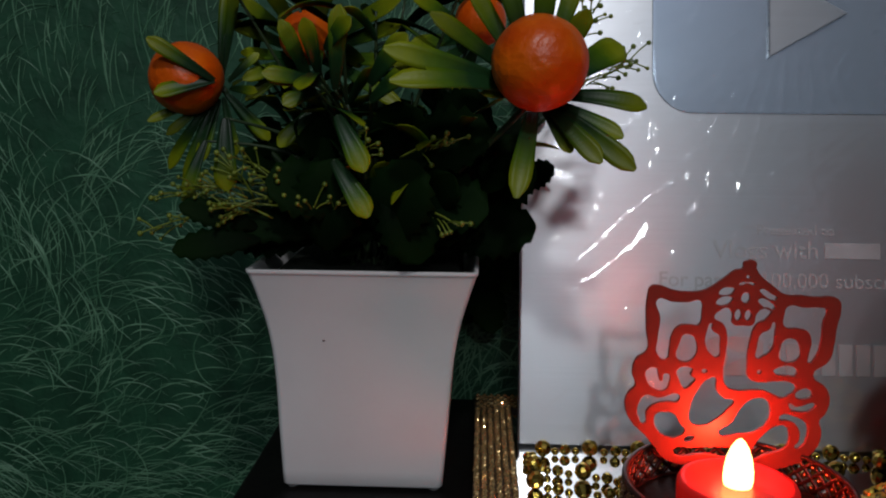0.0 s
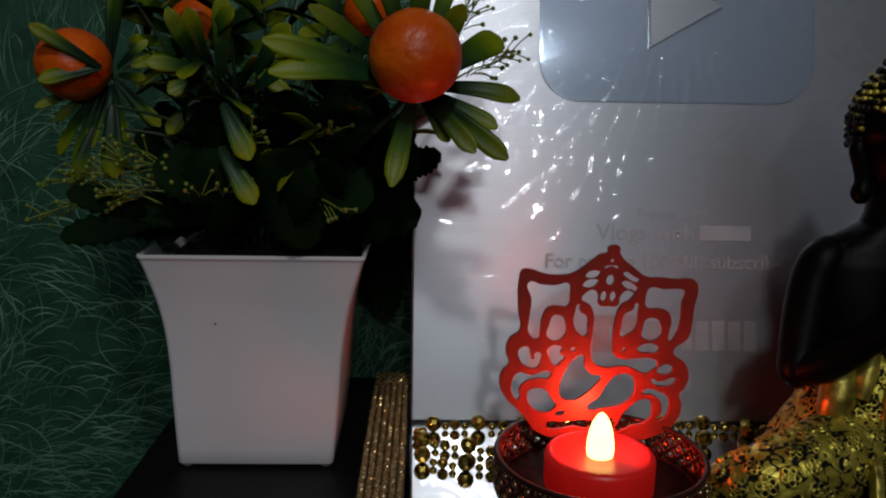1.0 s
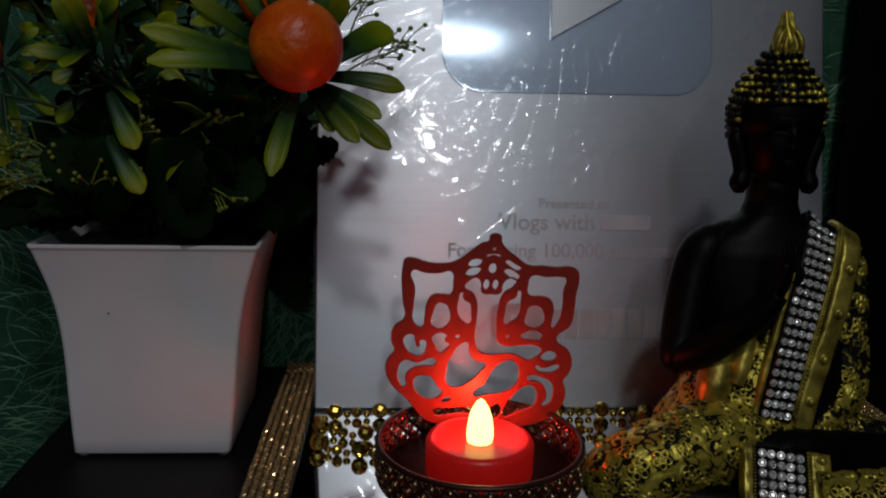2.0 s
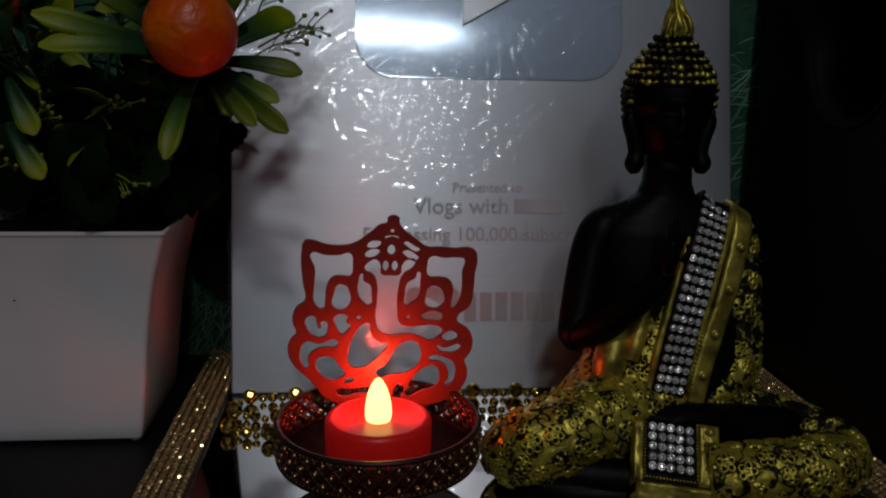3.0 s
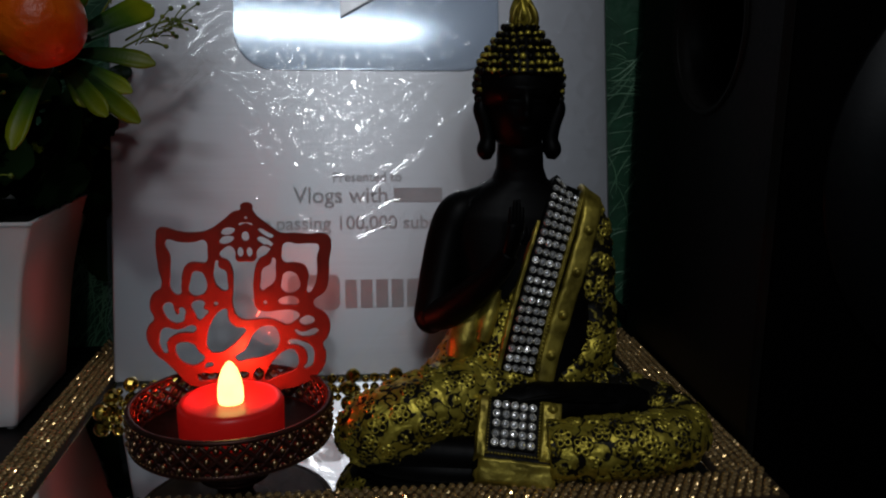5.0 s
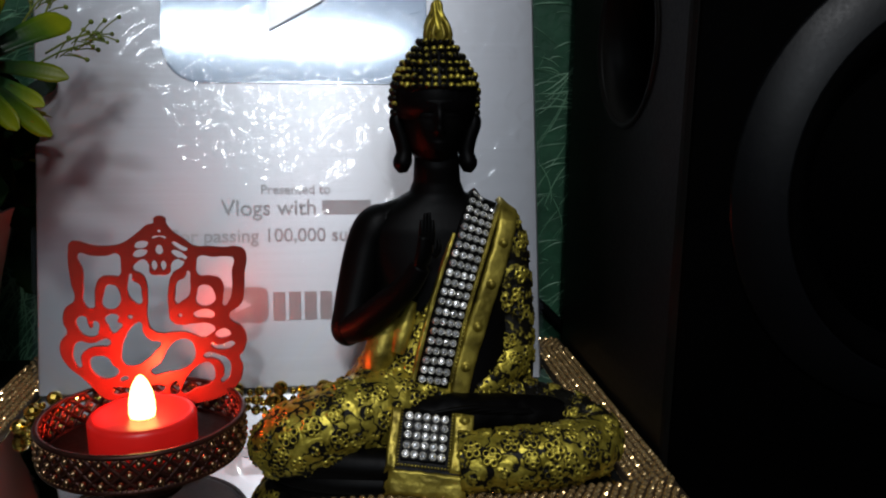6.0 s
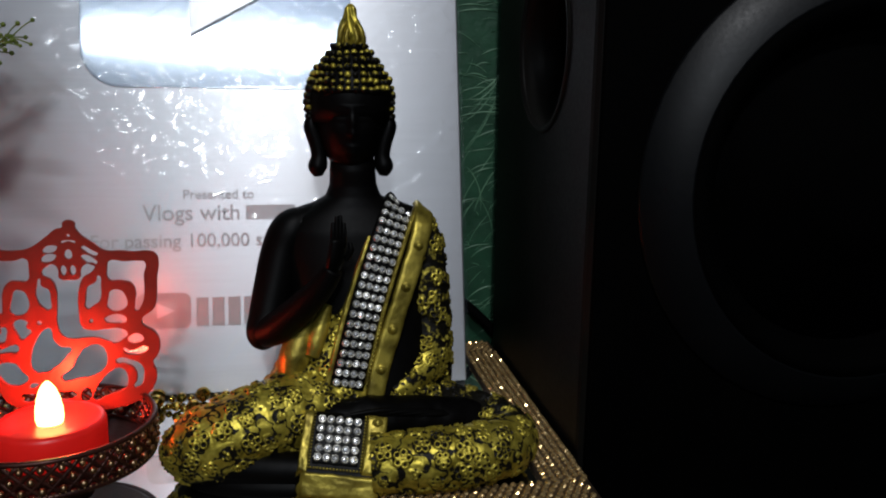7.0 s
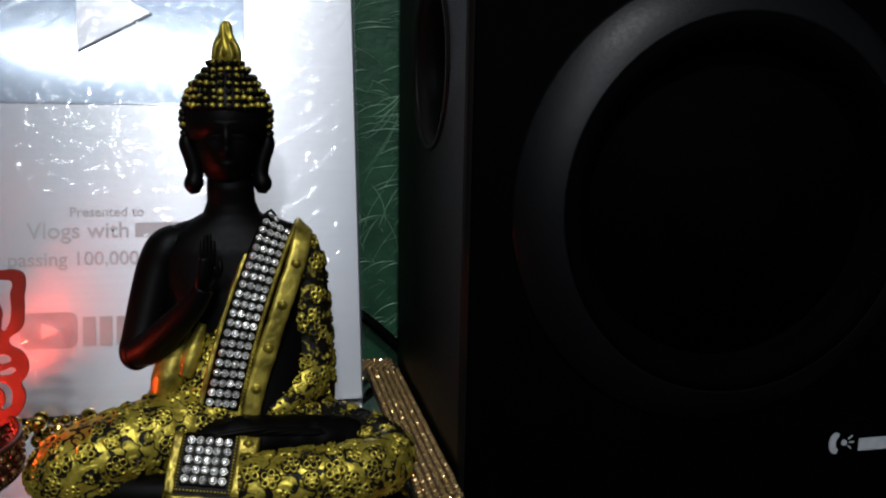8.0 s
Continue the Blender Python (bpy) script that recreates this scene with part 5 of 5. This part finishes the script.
# ---- artificial orange plant ----
def leaf(bm, base, tip, width, side_hint, sag=0.0, cup=0.25, toothed=False, blunt=1.0):
    """A thin solid blade from base to tip with a folded midrib; its uv runs along the blade."""
    uv = bm.loops.layers.uv.verify()
    base, tip = Vector(base), Vector(tip)
    d = tip - base
    length = d.length
    d.normalize()
    side = (Vector(side_hint) - d * Vector(side_hint).dot(d)).normalized()
    up = side.cross(d)
    n = 14 if toothed else 12
    tops, lows = [], []
    for i in range(n + 1):
        t = i / n
        if toothed:
            w = width * 0.5 * (math.sin(math.pi * min(1, t * 0.95 + 0.02) ** (1.55 * blunt)) ** 0.6)
        else:
            w = width * 0.42 * ((0.32 + 0.68 * (t / 0.78) ** 0.7) if t < 0.78 else math.sqrt(max(0.0, 1 - ((t - 0.78) / 0.225) ** 2)))
        if toothed:
            w *= 1.0 + (0.16 if i % 2 else -0.10)
        if i == n and toothed:
            w *= 0.35
        c = base + d * length * t + up * (4 * sag * t * (1 - t)) * length
        row = [c + side * s * w + up * abs(s) * w * cup for s in (-1, -0.5, 0, 0.5, 1)]
        tops.append([bm.verts.new(p) for p in row])
        lows.append([bm.verts.new(p - up * 0.0003) for p in row])
    fs = []
    for a, b, flip in [(tops[i], tops[i + 1], False) for i in range(n)] + [(lows[i], lows[i + 1], True) for i in range(n)]:
        for k in range(4):
            q = (a[k], a[k + 1], b[k + 1], b[k])
            fs.append(bm.faces.new(q[::-1] if flip else q))
    for i in range(n):
        fs.append(bm.faces.new((tops[i][0], tops[i + 1][0], lows[i + 1][0], lows[i][0])))
        fs.append(bm.faces.new((tops[i][4], lows[i][4], lows[i + 1][4], tops[i + 1][4])))
    for f in fs:
        for lp in f.loops:
            q = lp.vert.co - base
            lp[uv].uv = (min(1, max(0, q.dot(d) / length)), 0.5 + q.dot(side) / width)


def sprig(bm, base, tip, rng, heads=5, spread=0.010):
    """A thin branching stalk with a tiny knob on every tip."""
    base, tip = Vector(base), Vector(tip)
    mid = base.lerp(tip, 0.5) + Vector((0, 0, 0.002))
    tube(bm, [base, mid, tip], [0.0005, 0.00045, 0.0003], 5, 3)
    d = (tip - base).normalized()
    for k in range(heads):
        s = base.lerp(tip, 0.45 + 0.55 * k / heads)
        o = Vector((rng.gauss(0, 1), rng.gauss(0, 1), rng.gauss(0, 1)))
        o = (o - d * o.dot(d)).normalized() * spread * rng.uniform(0.3, 0.7) + d * spread * rng.uniform(0.4, 1.0)
        e = s + o
        tube(bm, [s, s + o * 0.5 + Vector((0, 0, 0.0006)), e], [0.0003, 0.0003, 0.00035], 5, 2)
        ball(bm, e, rng.uniform(0.0008, 0.0012), 6, 4)


def fruit(bm, at, r, rng):
    out = bmesh.ops.create_uvsphere(bm, u_segments=40, v_segments=28, radius=1.0)["verts"]
    off = Vector((rng.uniform(0, 9), rng.uniform(0, 9), rng.uniform(0, 9)))
    for v in out:
        c = v.co.copy()
        k = 1 + 0.018 * noise.noise(c * 2.2 + off) + 0.008 * noise.noise(c * 6 + off)
        v.co = Vector(at) + Vector((c.x * r * k, c.y * r * k, c.z * r * k * 0.985))


def build_plant():
    foot = (-0.0635, 0.413, TOP_Z + 0.066)
    root = thing("artificial_orange_plant", foot, "artificial orange plant with yellow-tipped green leaves in a white pot", "plant")
    rng = random.Random(33)
    crowns = (
        # fruit centre, radius, leaves as (angle in the upright plane, reach from the centre, width, towards the viewer), in millimetres
        ((0.0015, 0.3430, 0.1632), 0.0165, ((175, 53, 10, 4), (187, 51, 10, 6), (181, 50, 7, -4), (156, 41, 8, -2), (207, 22, 5, -6), (260, 45, 9.5, 16), (292, 33, 7, -6), (303, 40, 9, 2),
                                           (313, 49, 9.5, 2), (320, 39, 8, -4), (339, 41, 9, -8), (13, 34, 14, -34), (47, 25, 9, -8), (86, 36, 10, -6), (112, 40, 9, -8), (132, 36, 8, -12), (66, 34, 8, -14))),
        ((-0.1370, 0.3900, 0.1585), 0.0148, ((62, 45, 6, -3), (68, 40, 5, -10), (228, 23, 5, 4), (278, 34, 7, 3), (300, 36, 6, -3), (322, 40, 7, -6), (20, 30, 5, -6), (350, 30, 5, 4), (120, 17, 7, 18), (222, 9, 8, 18), (250, 24, 5, 3), (268, 44, 8, 1), (255, 38, 6, -2))),
        ((-0.0905, 0.4030, 0.1755), 0.0112, ((170, 30, 7, 8), (195, 26, 7, 9), (215, 30, 7, 10), (150, 30, 7, 6), (125, 26, 8, 9), (62, 30, 9, 10), (20, 42, 10, 8), (8, 40, 8, 4), (345, 40, 8, 6), (95, 30, 8, 2), (250, 22, 6, 11), (225, 36, 6, 4), (325, 50, 8, 10))),
        ((-0.0190, 0.4040, 0.1825), 0.0105, ((200, 30, 8, 8), (225, 34, 8, 10), (160, 30, 8, 4), (100, 28, 8, 6), (60, 28, 8, 2), (120, 32, 8, 0), (250, 30, 8, 12))),
    )
    for n, (c, r, blades) in enumerate(crowns):
        c = Vector(c)
        bm = bmesh.new()
        fruit(bm, c, r, rng)
        part("orange", bm, ORANGE, root, "bright orange textured plastic fruit")
        hub = c + Vector((0.004 if n == 1 else 0.0, 0.8 * r, -0.55 * r))
        if n == 1:
            hub = c + Vector((0.011, 0.004, -0.003))
        for ang, reach, width, fwd in blades:
            a = radians(ang)
            tip = c + Vector((math.cos(a), 0, math.sin(a))) * reach / 1000 + Vector((0, -fwd / 1000, 0))
            b = hub + Vector((math.cos(a), 0, math.sin(a))) * r * 0.35 if fwd < 14 or n != 1 else c + Vector((0.0145, -0.0100, -0.001))
            d = (tip - b).normalized()
            side = d.cross(Vector((0.0, -1.0, 0.35 + rng.uniform(-0.25, 0.25))))
            bm = bmesh.new()
            leaf(bm, b, tip, width / 1000, side, rng.uniform(-0.02, 0.10), 0.22)
            part("leaf", bm, LEAF, root)
        bm = bmesh.new()
        f = Vector(foot) + Vector((rng.uniform(-0.008, 0.008), rng.uniform(-0.008, 0.004), 0.0))
        m1 = f.lerp(hub, 0.45) + Vector((rng.uniform(-0.006, 0.006), 0.004, 0.010))
        tube(bm, [f, m1, f.lerp(hub, 0.8) + Vector((0, 0.004, 0.002)), hub + (hub - c) * 0.2], [0.0018, 0.0015, 0.0012, 0.0013], 8, 6)
        part("stem", bm, STEM, root)
    # side twigs with narrow variegated leaves
    for k in range(26):
        f = Vector(foot) + Vector((rng.uniform(-0.012, 0.012), rng.uniform(-0.012, 0.010), 0))
        e = Vector((-0.0635 + rng.uniform(-0.055, 0.055), 0.405 + rng.uniform(-0.030, 0.035), rng.uniform(0.115, 0.205)))
        bm = bmesh.new()
        tube(bm, [f, f.lerp(e, 0.5) + Vector((0, 0.003, 0.008)), e], [0.0012, 0.0010, 0.0006], 6, 5)
        part("stem", bm, STEM, root)
        for j in range(rng.randint(4, 7)):
            s = f.lerp(e, rng.uniform(0.45, 1.0)) + Vector((0, 0, 0.004))
            a = rng.uniform(0, 2 * math.pi)
            o = Vector((math.cos(a), math.sin(a), rng.uniform(-0.5, 0.9))).normalized() * rng.uniform(0.018, 0.034)
            bm = bmesh.new()
            leaf(bm, s, s + o, rng.uniform(0.006, 0.010), o.cross(Vector((0, 0.3, 1))), rng.uniform(0.0, 0.15), 0.25)
            part("leaf", bm, LEAF if rng.random() < 0.6 else SHADED_DARK_LEAF, root)
    # narrow leaves hanging and reaching forward of the middle stems
    for b, e, w in (((-0.0722, 0.366, 0.1446), (-0.0609, 0.358, 0.1242), 0.0105),
                    ((-0.0738, 0.366, 0.1277), (-0.0596, 0.358, 0.1074), 0.0105),
                    ((-0.0604, 0.372, 0.1561), (-0.0457, 0.364, 0.1743), 0.01),
                    ((-0.0604, 0.372, 0.1498), (-0.0426, 0.364, 0.1632), 0.009),
                    ((-0.0773, 0.372, 0.1686), (-0.0663, 0.364, 0.1802), 0.008),
                    ((-0.0851, 0.372, 0.156), (-0.0982, 0.364, 0.1589), 0.008),
                    ((-0.0809, 0.372, 0.1539), (-0.0921, 0.364, 0.1486), 0.008),
                    ((-0.118, 0.378, 0.143), (-0.117, 0.372, 0.115), 0.011),
                    ((-0.127, 0.380, 0.134), (-0.134, 0.374, 0.112), 0.007),
                    ((-0.074, 0.374, 0.154), (-0.071, 0.368, 0.185), 0.009),
                    ((-0.081, 0.378, 0.160), (-0.084, 0.366, 0.180), 0.008),
                    ((-0.086, 0.392, 0.154), (-0.097, 0.384, 0.181), 0.008),
                    ((-0.079, 0.372, 0.156), (-0.099, 0.362, 0.160), 0.008),
                    ((-0.084, 0.388, 0.147), (-0.098, 0.380, 0.132), 0.008)):
        d = Vector(e) - Vector(b)
        bm = bmesh.new()
        leaf(bm, b, e, w, d.cross(Vector((0.15, -1.0, 0.4))), 0.06, 0.25)
        part("leaf", bm, LEAF, root)
        bm = bmesh.new()
        s = Vector((-0.064, 0.398, 0.110))
        tube(bm, [s, s.lerp(Vector(b), 0.55) + Vector((0, 0.004, 0.006)), b], [0.0011, 0.0009, 0.0006], 6, 5)
        part("stem", bm, STEM, root)
    # broad dark toothed leaves low over the rim, their shade in the colour
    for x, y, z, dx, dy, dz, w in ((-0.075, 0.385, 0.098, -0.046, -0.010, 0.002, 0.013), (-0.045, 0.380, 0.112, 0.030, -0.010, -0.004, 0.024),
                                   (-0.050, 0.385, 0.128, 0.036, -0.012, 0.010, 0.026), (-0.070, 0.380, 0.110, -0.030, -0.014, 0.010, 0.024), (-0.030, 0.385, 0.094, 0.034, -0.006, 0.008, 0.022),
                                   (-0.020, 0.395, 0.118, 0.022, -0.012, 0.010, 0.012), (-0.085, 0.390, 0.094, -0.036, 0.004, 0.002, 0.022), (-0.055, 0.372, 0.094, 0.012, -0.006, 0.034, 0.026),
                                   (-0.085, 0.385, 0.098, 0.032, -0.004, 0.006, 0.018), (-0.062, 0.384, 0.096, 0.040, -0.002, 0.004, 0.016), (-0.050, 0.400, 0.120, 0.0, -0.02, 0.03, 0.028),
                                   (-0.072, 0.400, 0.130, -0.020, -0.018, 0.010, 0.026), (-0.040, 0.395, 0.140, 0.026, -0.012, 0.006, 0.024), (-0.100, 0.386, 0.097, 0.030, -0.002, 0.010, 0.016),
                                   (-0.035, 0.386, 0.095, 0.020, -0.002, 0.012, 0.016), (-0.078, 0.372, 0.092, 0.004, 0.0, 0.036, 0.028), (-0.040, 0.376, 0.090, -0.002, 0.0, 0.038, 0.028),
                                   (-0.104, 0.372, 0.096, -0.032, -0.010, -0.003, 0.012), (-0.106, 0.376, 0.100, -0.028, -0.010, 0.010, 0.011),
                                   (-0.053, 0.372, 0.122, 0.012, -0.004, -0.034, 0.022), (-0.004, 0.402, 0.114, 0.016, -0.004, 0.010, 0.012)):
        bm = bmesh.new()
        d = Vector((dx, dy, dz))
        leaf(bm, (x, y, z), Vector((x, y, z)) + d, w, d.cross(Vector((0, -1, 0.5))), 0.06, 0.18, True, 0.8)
        part("dark_leaf", bm, SHADED_DARK_LEAF, root, "broad dark green toothed leaf, blackened for shade")
    # dense dark foliage inside, thickest on the plaque's side of the pot to block light
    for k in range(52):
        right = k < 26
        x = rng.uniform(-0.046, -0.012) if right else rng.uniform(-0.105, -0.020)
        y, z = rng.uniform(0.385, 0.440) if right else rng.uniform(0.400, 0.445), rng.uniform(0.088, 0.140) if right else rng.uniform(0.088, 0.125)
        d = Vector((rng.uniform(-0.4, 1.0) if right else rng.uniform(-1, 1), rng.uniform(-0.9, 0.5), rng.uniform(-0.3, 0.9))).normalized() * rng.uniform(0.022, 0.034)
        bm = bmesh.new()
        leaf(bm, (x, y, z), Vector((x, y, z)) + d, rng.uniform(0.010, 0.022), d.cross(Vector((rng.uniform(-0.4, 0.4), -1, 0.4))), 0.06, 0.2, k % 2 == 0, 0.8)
        part("dark_leaf", bm, SHADED_DARK_LEAF, root)
    for k in range(16):  # trailing leaves behind the rim, next to the plaque, added to darken the wall
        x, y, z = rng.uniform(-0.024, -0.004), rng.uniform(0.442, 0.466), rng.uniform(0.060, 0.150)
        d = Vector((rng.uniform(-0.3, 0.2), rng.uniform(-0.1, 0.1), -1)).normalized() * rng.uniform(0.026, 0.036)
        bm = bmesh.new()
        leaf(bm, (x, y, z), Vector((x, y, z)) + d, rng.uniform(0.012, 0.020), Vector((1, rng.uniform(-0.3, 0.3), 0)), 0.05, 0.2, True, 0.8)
        part("dark_leaf", bm, SHADED_DARK_LEAF, root)
    # pale sprigs
    for b, e, heads in (((0.010, 0.392, 0.150), (0.037, 0.400, 0.163), 10), ((0.006, 0.392, 0.162), (0.023, 0.397, 0.186), 8), ((-0.098, 0.380, 0.110), (-0.128, 0.372, 0.118), 8), ((-0.095, 0.378, 0.112), (-0.116, 0.366, 0.108), 8),
                        ((-0.090, 0.378, 0.108), (-0.100, 0.368, 0.122), 7), ((-0.050, 0.380, 0.128), (-0.030, 0.365, 0.134), 7), ((-0.045, 0.376, 0.108), (-0.026, 0.362, 0.104), 5), ((-0.075, 0.378, 0.122), (-0.056, 0.366, 0.135), 5),
                        ((-0.100, 0.384, 0.108), (-0.136, 0.380, 0.106), 6), ((-0.080, 0.375, 0.100), (-0.070, 0.368, 0.114), 6), ((-0.095, 0.380, 0.116), (-0.112, 0.370, 0.128), 6),
                        ((-0.112, 0.378, 0.108), (-0.140, 0.374, 0.114), 8), ((-0.114, 0.378, 0.106), (-0.150, 0.372, 0.099), 6), ((-0.110, 0.376, 0.112), (-0.130, 0.370, 0.117), 9), ((-0.108, 0.378, 0.112), (-0.114, 0.370, 0.124), 8),
                        ((-0.092, 0.376, 0.104), (-0.099, 0.368, 0.117), 8), ((-0.084, 0.374, 0.098), (-0.082, 0.368, 0.110), 7), ((-0.100, 0.376, 0.104), (-0.120, 0.370, 0.110), 9), ((0.016, 0.396, 0.166), (0.026, 0.396, 0.186), 8), ((0.018, 0.396, 0.158), (0.042, 0.396, 0.167), 9)):
        bm = bmesh.new()
        sprig(bm, b, e, rng, heads)
        part("sprig", bm, SPRIG, root, "pale yellow-green plastic sprig")


build_tray()
build_plaque()
build_planter()
build_plant()
build_speaker()
build_cable("speaker_cable", [(0.262, 0.470, 0.34), (0.270, 0.4705, 0.235), (0.285, 0.472, 0.20), (0.30, 0.474, 0.15)], 0.0028, "thin black cable hanging beside the plaque")
build_cable("black_cable", [(0.225, 0.470, 0.040), (0.248, 0.470, 0.026), (0.262, 0.470, 0.014), (0.285, 0.471, -0.01)], 0.0028, "black cable low on the wall behind the tray")
build_holder()
build_panel()
build_statue()
build_beads()
